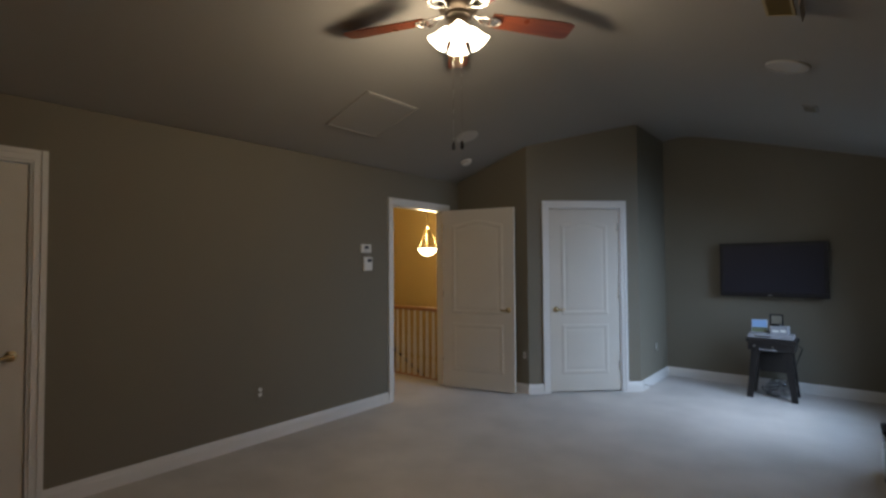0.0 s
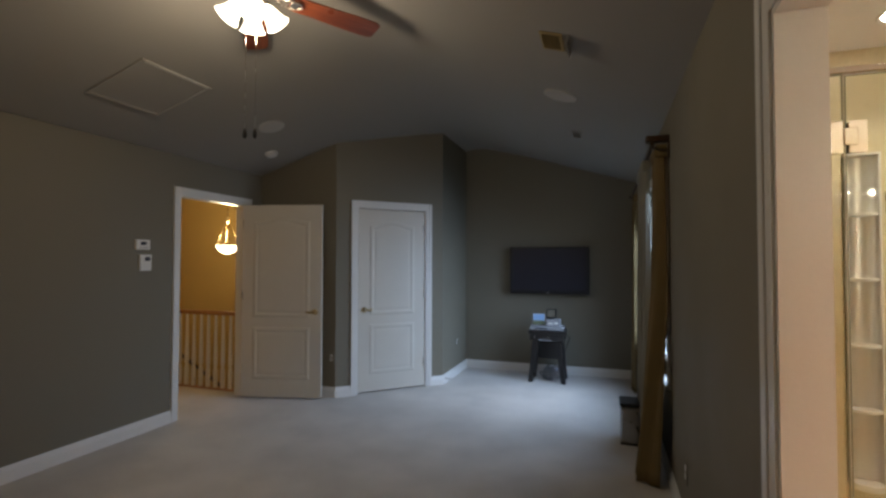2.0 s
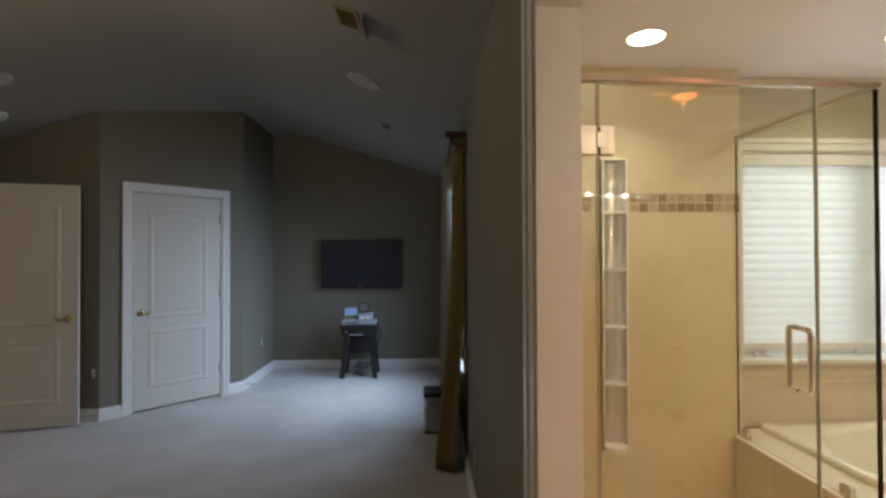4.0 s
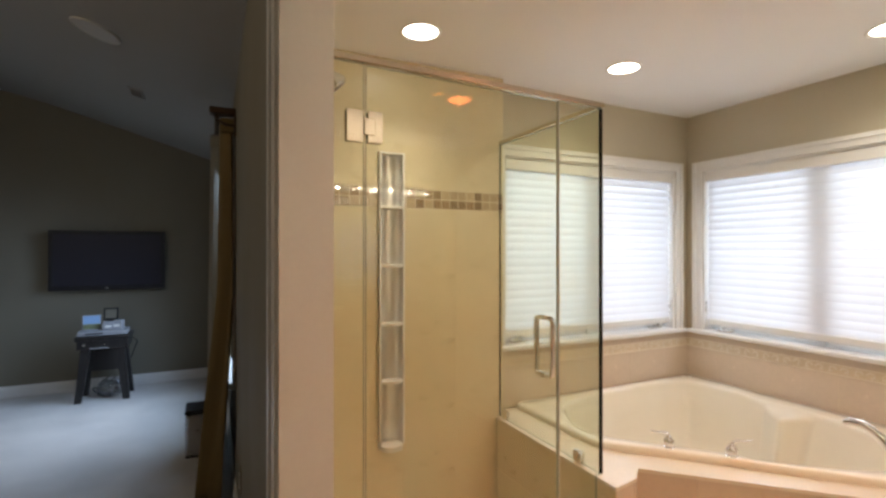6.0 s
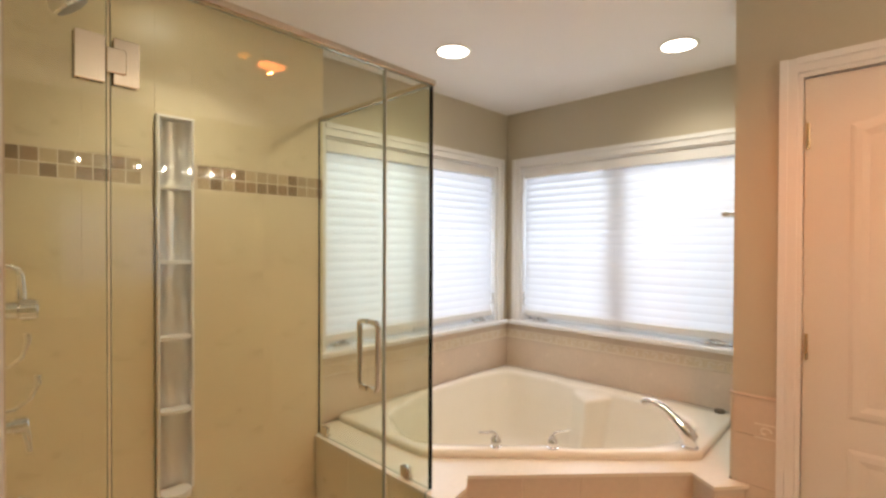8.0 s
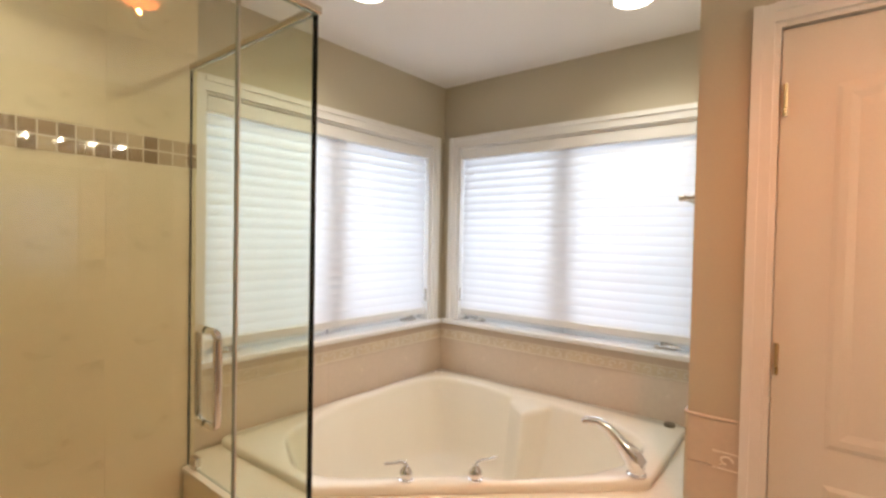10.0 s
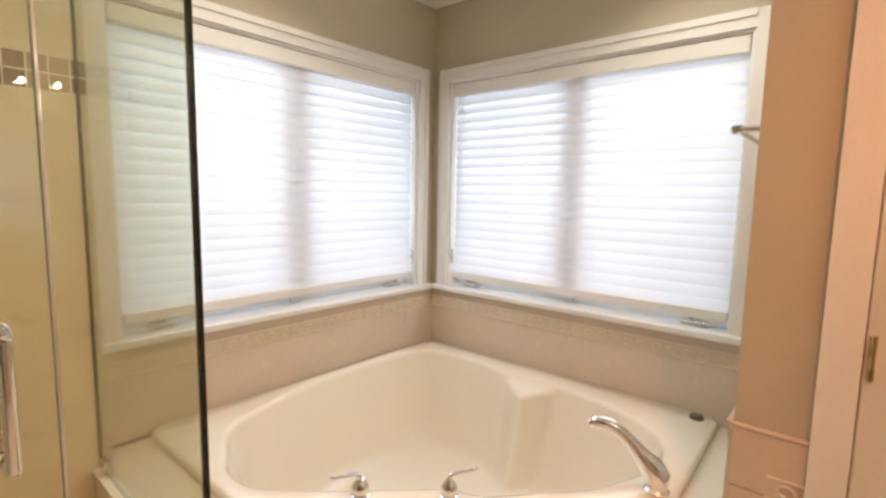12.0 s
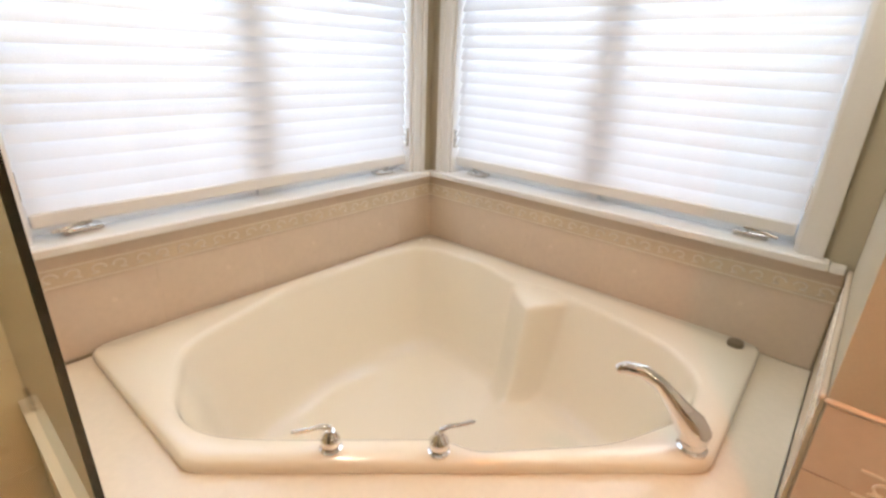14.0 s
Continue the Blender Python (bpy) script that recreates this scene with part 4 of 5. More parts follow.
def knob(name, x, y, turn):
    t = thing(name, "chrome tub tap with a curved lever", "tap", pose(x, y, DZ + 0.0335, 0, 0, turn) @ Matrix.Scale(0.76, 4), group="tub taps")
    bm = B()
    add_lathe(bm, [(0.033, 0), (0.033, 0.006), (0.026, 0.010), (0.028, 0.020), (0.031, 0.032), (0.028, 0.044), (0.019, 0.055), (0.013, 0.066)], 24)
    part("base", bm, M_CHROME, t, smooth=True)
    bm = B()
    add_tube(bm, [(0, 0, 0.060), (0.004, 0, 0.078), (0.028, 0, 0.088), (0.062, 0, 0.087), (0.096, 0, 0.092), (0.106, 0, 0.094)], 0.008, 12, radii=[0.011, 0.011, 0.009, 0.0075, 0.0085, 0.004], flat=0.8)
    part("lever", bm, M_CHROME, t, smooth=True)
    return t


knob("bath_tap", 4.005, 3.875, 155)
knob("bath_tap", 4.164, 3.696, -35)
sp = thing("bath_spout", "tall curved chrome roman tub spout", "spout", pose(4.573, 3.282, DZ + 0.0335, 0, 0, 113))
bm = B()
add_lathe(bm, [(0.034, 0), (0.034, 0.006), (0.028, 0.012), (0.030, 0.03)], 24)
part("base", bm, M_CHROME, sp, smooth=True)
bm = B()
add_tube(bm, [(-0.002, 0, 0.02), (0.002, 0, 0.042), (0.018, 0, 0.068), (0.046, 0, 0.098), (0.074, 0, 0.130), (0.102, 0, 0.158), (0.136, 0, 0.176), (0.170, 0, 0.177), (0.188, 0, 0.168)], 0.02, 14,
         radii=[0.028, 0.037, 0.035, 0.0245, 0.019, 0.0165, 0.0165, 0.016, 0.011], flat=1.0)
part("neck", bm, M_CHROME, sp, smooth=True)

# ---- recessed lamps and heat lamp ----
for cx, cy in ((3.0, 4.28), (4.09, 4.21), (4.76, 3.40)):
    t = thing("recessed_light", "round white recessed ceiling light, lit", "ceiling light", pose(cx, cy, ZB), group="bathroom recessed lights")
    bm = B()
    add_lathe(bm, [(0.082, -0.001), (0.090, -0.005), (0.086, -0.009), (0.074, -0.006), (0.072, -0.001)], 32, caps=False)
    part("trim_ring", bm, M_PLASTIC, t, smooth=True)
    bm = B()
    add_lathe(bm, [(0.073, -0.0045), (0.04, -0.006), (0.002, -0.0065)], 32, caps=False)
    part("lens", bm, M_CAN, t, smooth=True)
hl = thing("heat_lamp", "round ceiling heat lamp glowing orange", "heat lamp", pose(3.67, 2.69, ZB))
bm = B()
add_lathe(bm, [(0.098, -0.001), (0.102, -0.006), (0.095, -0.012), (0.075, -0.006), (0.072, -0.001)], 32, caps=False)
part("trim_ring", bm, M_PLASTIC, hl, smooth=True)
bm = B()
add_lathe(bm, [(0.073, -0.003), (0.05, -0.0045), (0.02, -0.0055), (0.002, -0.006)], 32, caps=False)
part("bulb", bm, M_HEAT, hl, "glowing red infrared bulb", smooth=True)
nl = thing("night_light", "small orange indicator lamp beside the heat lamp", "ceiling light", pose(3.51, 2.705, ZB))
bm = B()
add_lathe(bm, [(0.034, -0.001), (0.03, -0.004), (0.015, -0.006), (0.002, -0.0065)], 20, caps=False)
part("bulb", bm, glowing("amber_bulb", (1.0, 0.36, 0.06), 8), nl, smooth=True)

# vanity wall, seen mirrored in the shower glass
vb = thing("vanity_light_bar", "chrome vanity light bar with round bulbs, lit", "wall light", pose(3.62, YV, 1.94))
bm = B()
add_box(bm, -0.56, 0.002, -0.05, 0.56, 0.045, 0.05, bevel=0.012)
part("bar", bm, M_CHROME, vb)
for k in range(7):
    x = -0.48 + k * 0.16
    bm = B()
    add_lathe(bm, [(0.002, 0.0), (0.018, 0.003), (0.036, 0.02), (0.042, 0.045), (0.034, 0.072), (0.02, 0.088), (0.002, 0.092)], 18, pose(x, 0.046, 0, -90, 0, 0))
    globe = part("bulb", bm, M_PANE, vb, "clear round bulb, lit", smooth=True)
    globe.visible_shadow = False
    bm = B()
    add_lathe(bm, [(0.002, 0.030), (0.010, 0.034), (0.013, 0.045), (0.010, 0.056), (0.002, 0.060)], 10, pose(x, 0.046, 0, -90, 0, 0))
    part("filament", bm, M_FILAMENT, globe, "glowing filament", smooth=True)
mi = thing("vanity_mirror", "wide plain mirror on the vanity wall", "mirror")
part("mirror_glass", box(2.80, YV + 0.002, 0.98, 4.35, YV + 0.008, 1.80), M_MIRROR, mi)

# ---- bedroom: ceiling fan ----
fan = thing("ceiling_fan", "five-blade ceiling fan with cherry blades and lit glass shades", "ceiling fan", pose(0.30, 3.98, 0))
bm = B()
add_lathe(bm, [(0.02, 3.045), (0.065, 3.03), (0.06, 2.985), (0.035, 2.965), (0.0125, 2.96), (0.0125, 2.905), (0.03, 2.90)], 24)
part("downrod", bm, M_BRONZE, fan, smooth=True)
bm = B()
add_lathe(bm, [(0.03, 2.905), (0.085, 2.895), (0.112, 2.865), (0.115, 2.825), (0.098, 2.795), (0.072, 2.785), (0.07, 2.765), (0.05, 2.755)], 32)
part("motor_housing", bm, M_BRONZE, fan, "dark bronze motor housing", smooth=True)
bm = B()
add_lathe(bm, [(0.04, 2.76), (0.058, 2.75), (0.062, 2.72), (0.045, 2.695), (0.02, 2.685), (0.008, 2.67)], 24)
part("light_kit", bm, M_BRONZE, fan, smooth=True)
blade0 = iron0 = None
for k in range(5):
    a = 56.5 + 72 * k
    m = pose(0, 0, 2.775, 0, 0, a)
    if blade0 is None:
        bm = B()
        pts = [(0.19, -0.052), (0.40, -0.062), (0.62, -0.070), (0.665, -0.066), (0.69, -0.052), (0.69, 0.052), (0.665, 0.066), (0.62, 0.070), (0.40, 0.062), (0.19, 0.052)]
        add_prism(bm, pts, 0.007, pose(0, 0, 0.0, -11, 0, 0))
        blade0 = part("blade", bm, M_BLADE, fan, "cherry-stained wooden blade")
        bm = B()
        for s in (-1, 1):
            add_tube(bm, [(0.085, 0, 0.015), (0.12, s * 0.012, 0.004), (0.155, s * 0.034, -0.006), (0.195, s * 0.040, -0.008), (0.235, s * 0.026, -0.007), (0.25, 0, -0.006)], 0.007, 8)
        add_box(bm, 0.19, -0.03, -0.004, 0.235, 0.03, 0.001, bevel=0.002, seg=1, m=pose(0, 0, 0, -11, 0, 0))
        iron0 = part("blade_iron", bm, M_NICKEL, blade0, "scrolled nickel blade bracket", smooth=True)
        b, ir = blade0, iron0
    else:
        b, ir = new("blade", blade0.data), new("blade_iron", iron0.data)
        b.parent, ir.parent = fan, b
        tagged(b, "cherry-stained wooden blade")
    b.matrix_basis = m
shade0 = None
for k in range(4):
    m = pose(0, 0, 2.705, 0, 0, 40 + 90 * k) @ pose(0.058, 0, 0, 0, 0, 0) @ pose(0, 0, 0, 0, -36, 0)
    if shade0 is None:
        bm = B()
        add_lathe(bm, [(0.020, 0.0), (0.026, -0.012), (0.034, -0.035), (0.042, -0.065), (0.052, -0.090), (0.061, -0.102), (0.057, -0.102), (0.048, -0.088), (0.036, -0.062), (0.028, -0.03)], 24)
        shade0 = part("shade", bm, M_BULB, fan, "lit frosted bell glass shade", smooth=True)
        s = shade0
    else:
        s = new("shade", shade0.data)
        s.parent = fan
        tagged(s, "lit frosted bell glass shade")
    s.visible_shadow = False
    s.matrix_basis = m
for dx, dy, zb in ((-0.030, -0.012, 2.045), (0.004, 0.020, 2.050)):
    bm = B()
    add_tube(bm, [(dx, dy, 2.69), (dx, dy, zb + 0.04)], 0.0010, 6)
    ch = part("pull_chain", bm, M_NICKEL, fan, "thin metal pull chain")
    bm = B()
    add_lathe(bm, [(0.003, zb + 0.046), (0.008, zb + 0.034), (0.0105, zb + 0.012), (0.007, zb - 0.004)], 12, pose(dx, dy, 0))
    part("fob", bm, M_DARKWOOD, ch, "dark wooden pull fob", smooth=True)


# ---- bedroom: things on the sloped ceiling ----
def on_slope(x, y):
    s = -0.312 * (x - RIDGE) / math.sqrt((x - RIDGE) ** 2 + 0.04)
    return pose(x, y, roof(x), 0, math.degrees(-math.atan(s)), 0)


for x, y, rad in ((1.64, 5.52, 0.118), (-0.905, 5.64, 0.112)):
    t = thing("ceiling_speaker", "round white in-ceiling speaker grille", "speaker", on_slope(x, y), group="ceiling speakers")
    bm = B()
    add_lathe(bm, [(rad, -0.001), (rad, -0.008), (rad * 0.94, -0.012), (rad * 0.92, -0.008)], 36, caps=False)
    part("rim", bm, M_SPEAKER_LIT_TRIM, t, smooth=True)
    bm = B()
    add_lathe(bm, [(rad * 0.93, -0.007), (rad * 0.6, -0.010), (rad * 0.2, -0.011), (0.002, -0.011)], 36, caps=False)
    part("grille", bm, M_SPEAKER_LIT_TRIM, t, "white perforated grille", smooth=True)
t = thing("smoke_detector", "round white smoke detector on the ceiling", "smoke detector", on_slope(-1.275, 6.11))
bm = B()
add_lathe(bm, [(0.062, -0.001), (0.062, -0.012), (0.054, -0.02), (0.05, -0.032), (0.03, -0.038), (0.002, -0.039)], 28, caps=False)
part("case", bm, M_PLASTIC, t, smooth=True)
bm = B()
add_lathe(bm, [(0.055, -0.021), (0.056, -0.024), (0.052, -0.027)], 28, caps=False)
part("slot_ring", bm, M_GRILLE, t)
t = thing("attic_hatch", "square painted attic access hatch with thin trim", "hatch", on_slope(-1.02, 4.53))
for nm, q in (("trim", (-0.265, -0.275, 0.265, -0.25)), ("trim", (-0.265, 0.25, 0.265, 0.275)), ("trim", (-0.265, -0.25, -0.24, 0.25)), ("trim", (0.24, -0.25, 0.265, 0.25))):
    # the +x trim takes the paler speaker paint to imitate light catching that side
    part(nm, box(q[0], q[1], -0.012, q[2], q[3], -0.001, bevel=0.003, seg=1), M_SPEAKER_LIT_TRIM if q[0] > 0.2 else M_CEIL, t)
part("panel", box(-0.238, -0.248, -0.006, 0.238, 0.248, -0.001), M_CEIL, t)
for x, y, w, d, tan in ((1.700, 6.56, 0.10, 0.20, 0), (1.68, 4.62, 0.12, 0.20, 1)):
    t = thing("ceiling_vent", "tan louvred ceiling air vent with an open deflector" if tan else "small white louvred ceiling air vent", "air vent", on_slope(x, y))
    fm = material("tan_vent_paint", (0.34, 0.26, 0.12), 0.5) if tan else M_GRILLE
    bm = B()
    for q in ((-w / 2, -d / 2, w / 2, -d / 2 + 0.014), (-w / 2, d / 2 - 0.014, w / 2, d / 2), (-w / 2, -d / 2 + 0.014, -w / 2 + 0.014, d / 2 - 0.014), (w / 2 - 0.014, -d / 2 + 0.014, w / 2, d / 2 - 0.014)):
        add_box(bm, q[0], q[1], -0.010, q[2], q[3], -0.001, bevel=0.002, seg=1)
    part("frame", bm, fm, t)
    # near-black sheet imitates the shade of the duct behind the slats
    part("backing", box(-w / 2 + 0.01, -d / 2 + 0.01, -0.002, w / 2 - 0.01, d / 2 - 0.01, -0.0008), M_SHADOWGAP, t)
    n = 9
    for k in range(n):
        yy = -d / 2 + 0.02 + (d - 0.04) * k / (n - 1)
        bm = B()
        add_box(bm, -w / 2 + 0.013, -0.009, -0.0008, w / 2 - 0.013, 0.009, 0.0008, m=pose(0, yy, -0.007, 38, 0, 0))
        part("slat", bm, fm, t)
    if tan:
        part("deflector", box(w / 2 + 0.03, -d / 2, -0.045, w / 2 + 0.036, d / 2, -0.001), M_GRILLE, t, "clear plastic air deflector")


# ---- bedroom: walls ----
def plate(name, m, w, h, label, category, kind=0):
    t = thing(name, label, category)
    bm = B()
    add_box(bm, -w / 2, -h / 2, -0.006 if kind == 0 else -0.022, w / 2, h / 2, -0.0005, bevel=0.003, seg=2, m=m)
    part("cover", bm, M_WALL if kind == 0 else M_PLASTIC, t)
    if kind == 0:
        for s in (-1, 1):
            bm = B()
            add_lathe(bm, [(0.0165, 0), (0.0165, 0.002), (0.014, 0.003)], 16, m @ Matrix.Translation((0, s * 0.02, -0.006)) @ Matrix.Rotation(math.pi, 4, "X"))
            face = part("socket", bm, M_PLASTIC, t)
            bm = B()
            for dx in (-0.006, 0.006):
                add_box(bm, dx - 0.0012, s * 0.02 - 0.004, -0.0098, dx + 0.0012, s * 0.02 + 0.005, -0.009, m=m)
            part("slots", bm, M_BLACK, face)
    elif kind == 1:
        bm = B()
        add_box(bm, -w * 0.2, -h * 0.05, -0.0235, w * 0.22, h * 0.3, -0.0222, m=m)
        part("display", bm, M_SCREEN, t, "grey liquid crystal display")
        bm = B()
        for k in range(3):
            add_box(bm, -w * 0.25 + k * w * 0.2, -h * 0.36, -0.024, -w * 0.25 + k * w * 0.2 + w * 0.1, -h * 0.24, -0.0222, m=m)
        part("buttons", bm, M_GRILLE, t)
    else:
        bm = B()
        add_box(bm, -w * 0.1, h * 0.12, -0.0235, w * 0.36, h * 0.36, -0.0222, m=m)
        part("display", bm, M_SCREEN, t, "dark display")
        bm = B()
        add_box(bm, -w * 0.44, -h * 0.46, -0.027, w * 0.44, h * 0.02, -0.0222, bevel=0.003, m=m)
        part("flap", bm, M_PLASTIC, t, "white keypad flap")
    return t


T = Matrix.Translation
plate("power_outlet", F_LEFT @ T((3.956, 0.413, 0)), 0.07, 0.115, "white duplex power outlet on the greige wall", "outlet")
plate("power_outlet", F_CSIDE @ T((7.943, 0.434, 0)), 0.07, 0.115, "white duplex power outlet on the closet side wall", "outlet")
plate("power_outlet", F_CFRONT @ T((-0.81, 0.43, 0)), 0.07, 0.115, "white duplex power outlet behind the open door", "outlet")
plate("power_outlet", F_RIGHT @ T((4.85, 0.36, 0)), 0.07, 0.115, "white duplex power outlet near the bathroom doorway", "outlet")
plate("thermostat", F_LEFT @ T((5.05, 1.580, 0)), 0.125, 0.082, "white wall thermostat with a small display", "thermostat", 1)
plate("alarm_keypad", F_LEFT @ T((5.075, 1.430, 0)), 0.105, 0.135, "white alarm keypad with a closed flap", "keypad", 2)
ds = thing("door_stop", "small spring door stop on the baseboard", "door stop")
bm = B()
add_lathe(bm, [(0.012, 0), (0.012, 0.004), (0.005, 0.006), (0.005, 0.055), (0.010, 0.056), (0.010, 0.066), (0.007, 0.068)], 14, F_CSIDE @ T((7.46, 0.075, -0.017)) @ Matrix.Rotation(math.pi, 4, "X"))
part("spring", bm, M_NICKEL, ds, smooth=True)

# television
tv = thing("television", "flat black wall-mounted television, switched off", "television")
part("wall_bracket", box(1.05, YT - 0.032, 1.18, 1.45, YT - 0.001, 1.48), M_BLACK, tv)
bm = B()
add_box(bm, 0.762, YT - 0.075, 1.05, 1.728, YT - 0.033, 1.622, bevel=0.008)
part("back_case", bm, M_BLACK, tv)
bm = B()
x0, x1, z0, z1, w = 0.748, 1.742, 1.035, 1.636, 0.035
for q in ((x0, z0, x1, z0 + w + 0.008), (x0, z1 - w, x1, z1), (x0, z0 + w + 0.008, x0 + w, z1 - w), (x1 - w, z0 + w + 0.008, x1, z1 - w)):
    add_box(bm, q[0], YT - 0.096, q[1], q[2], YT - 0.0755, q[3], bevel=0.004)
part("bezel", bm, M_BLACK, tv, "glossy black bezel")
part("screen", box(x0 + w, YT - 0.088, z0 + w + 0.008, x1 - w, YT - 0.0758, z1 - w), M_SCREEN, tv, "dark unlit screen")
part("badge", box(1.21, YT - 0.0975, 1.050, 1.25, YT - 0.0962, 1.058), M_STEEL, tv)

# black stool with devices under the television
ST = (1.265, 8.02)
st = thing("side_table", "small black wooden side table with splayed legs", "side table", pose(ST[0], ST[1], 0.018))
bm = B()
add_box(bm, -0.215, -0.16, 0.570, 0.215, 0.16, 0.610, bevel=0.006)
part("top", bm, M_DARKWOOD, st)
bm = B()
add_box(bm, -0.20, -0.15, 0.490, 0.20, 0.15, 0.569, bevel=0.003, seg=1)
ap = part("apron", bm, M_DARKWOOD, st)
for x in (-0.14, 0.02):
    bm = B()
    add_lathe(bm, [(0.004, 0), (0.010, 0.012), (0.006, 0.02)], 12, pose(x, -0.151, 0.535, 90, 0, 0))
    part("knob", bm, M_NICKEL, ap, "small pale knob", smooth=True)
for sx in (-1, 1):
    for sy in (-1, 1):
        bm = B()
        lo = [bm.verts.new((sx * 0.19 + a * 0.027, sy * 0.14 + b * 0.025, 0)) for a, b in ((-1, -1), (1, -1), (1, 1), (-1, 1))]
        hi = [bm.verts.new((sx * 0.135 + a * 0.036, sy * 0.105 + b * 0.032, 0.491)) for a, b in ((-1, -1), (1, -1), (1, 1), (-1, 1))]
        bm.faces.new(lo)
        bm.faces.new(hi)
        for k in range(4):
            bm.faces.new((lo[k], lo[(k + 1) % 4], hi[(k + 1) % 4], hi[k]))
        part("leg", bm, M_DARKWOOD, st)
# added dark board standing in for the deep shade under the table top
part("shade_panel", box(-0.125, 0.085, 0.24, 0.125, 0.10, 0.491, bevel=0.003, seg=1), M_DARKWOOD, st)
part("pull_shelf", box(-0.10, -0.158, 0.497, 0.05, -0.151, 0.507, bevel=0.001, seg=1), M_GREYPAPER, st, "pale edge of a pull-out shelf")
TZ = 0.018 + 0.610
df = thing("picture_frame", "small dark-framed picture on a stand behind the boxes", "picture frame", pose(ST[0] + 0.035, ST[1] + 0.065, TZ + 0.046))
part("stand", box(-0.03, -0.012, 0.0, 0.03, 0.012, 0.075, bevel=0.003, seg=1), M_BLACK, df)
bm = B()
for q in ((-0.06, 0.075, 0.06, 0.095), (-0.06, 0.185, 0.06, 0.197), (-0.06, 0.095, -0.048, 0.185), (0.048, 0.095, 0.06, 0.185)):
    add_box(bm, q[0], -0.008, q[1], q[2], 0.008, q[3], bevel=0.002, seg=1)
part("frame", bm, M_BLACK, df, "black frame")
part("picture", box(-0.048, -0.002, 0.095, 0.048, 0.004, 0.185), M_WALL, df, "dull olive picture")
db = thing("set_top_box", "pale grey set-top box lying on the side table", "set-top box", pose(ST[0], ST[1], TZ))
bm = B()
add_box(bm, -0.20, -0.13, 0.004, 0.19, 0.11, 0.046, bevel=0.006)
part("case", bm, M_GREYPAPER, db)
part("front_slot", box(-0.14, -0.1315, 0.018, 0.0, -0.1302, 0.030), M_BLACK, db)
part("foot", box(-0.18, -0.11, 0.0, 0.17, 0.09, 0.0038), M_BLACK, db)
pf = thing("photo_frame", "small lit photo display standing on the box", "photo frame", pose(ST[0] - 0.105, ST[1] - 0.03, TZ + 0.046, 0, 0, 8))
bm = B()
add_box(bm, -0.075, -0.008, 0.0, 0.075, 0.010, 0.145, bevel=0.004, m=pose(0, 0, 0, -8, 0, 0))
part("frame", bm, M_GREYPAPER, pf)
part("screen", box(-0.066, -0.0105, 0.06, 0.066, -0.009, 0.137, m=pose(0, 0, 0, -8, 0, 0)), M_PHOTO, pf, "lit blue picture")
part("lower_picture", box(-0.066, -0.0105, 0.012, 0.066, -0.009, 0.058, m=pose(0, 0, 0, -8, 0, 0)), material("olive_print", (0.16, 0.18, 0.10), 0.5, vary=0.4, scale=40), pf, "green lower half of the picture")
for k, (dx, dz, w, h, tilt) in enumerate(((0.03, 0.046, 0.09, 0.075, 4), (0.105, 0.046, 0.085, 0.085, -5))):
    bk = thing("small_box", "small grey cardboard box on the side table", "box", pose(ST[0] + dx, ST[1] - 0.02, TZ + dz, 0, 0, tilt), group="boxes on the side table")
    part("carton", box(-w / 2, -0.05, 0, w / 2, 0.05, h, bevel=0.003, seg=1), M_GREYPAPER, bk)
    part("label_strip", box(-w * 0.3, -0.0512, h * 0.3, w * 0.3, -0.0502, h * 0.6), M_PLASTIC, bk)
cb = thing("cable", "black cable looping behind the side table", "cable")
bm = B()
pts = [(ST[0] + 0.06, ST[1] + 0.11, TZ + 0.03), (ST[0] + 0.08, ST[1] + 0.17, TZ + 0.01), (ST[0] + 0.14, ST[1] + 0.19, TZ - 0.03), (ST[0] + 0.24, ST[1] + 0.20, TZ - 0.12),
       (ST[0] + 0.16, ST[1] + 0.18, 0.28), (ST[0] + 0.05, ST[1] + 0.15, 0.04)]
add_tube(bm, pts, 0.006, 8)
part("lead", bm, M_BLACK, cb, smooth=True)
sb = thing("power_strip_tangle", "clear bag of cables and adapters under the side table", "cable bundle", pose(ST[0] + 0.02, ST[1] + 0.02, 0.018))
rnd = random.Random(4)
for k in range(5):
    bm = B()
    c = (rnd.uniform(-0.06, 0.06), rnd.uniform(-0.04, 0.04))
    add_tube(bm, [(c[0] + (0.05 + 0.01 * k) * math.cos(a), c[1] + (0.04 + 0.006 * k) * math.sin(a), 0.03 + 0.022 * k + 0.018 * math.sin(2 * a + k)) for a in [2 * math.pi * j / 18 for j in range(19)]], 0.005, 6)
    part("coil", bm, M_GREYPAPER if k % 2 else M_BLACK, sb, smooth=True)
part("adapter", box(-0.05, -0.03, 0.0, 0.03, 0.03, 0.04, bevel=0.004), M_GREYPAPER, sb)
bm = B()
add_lathe(bm, [(0.075, 0.0), (0.105, 0.02), (0.112, 0.07), (0.10, 0.12), (0.07, 0.16), (0.03, 0.175)], 22, pose(0.02, 0.02, 0.0), caps=False)
for v in bm.verts:
    v.co *= 1 + 0.10 * math.sin(37 * v.co.x + 11 * v.co.z) * math.cos(29 * v.co.y - 17 * v.co.z)
part("bag", bm, M_BAG, sb, "crumpled clear plastic bag", smooth="all")

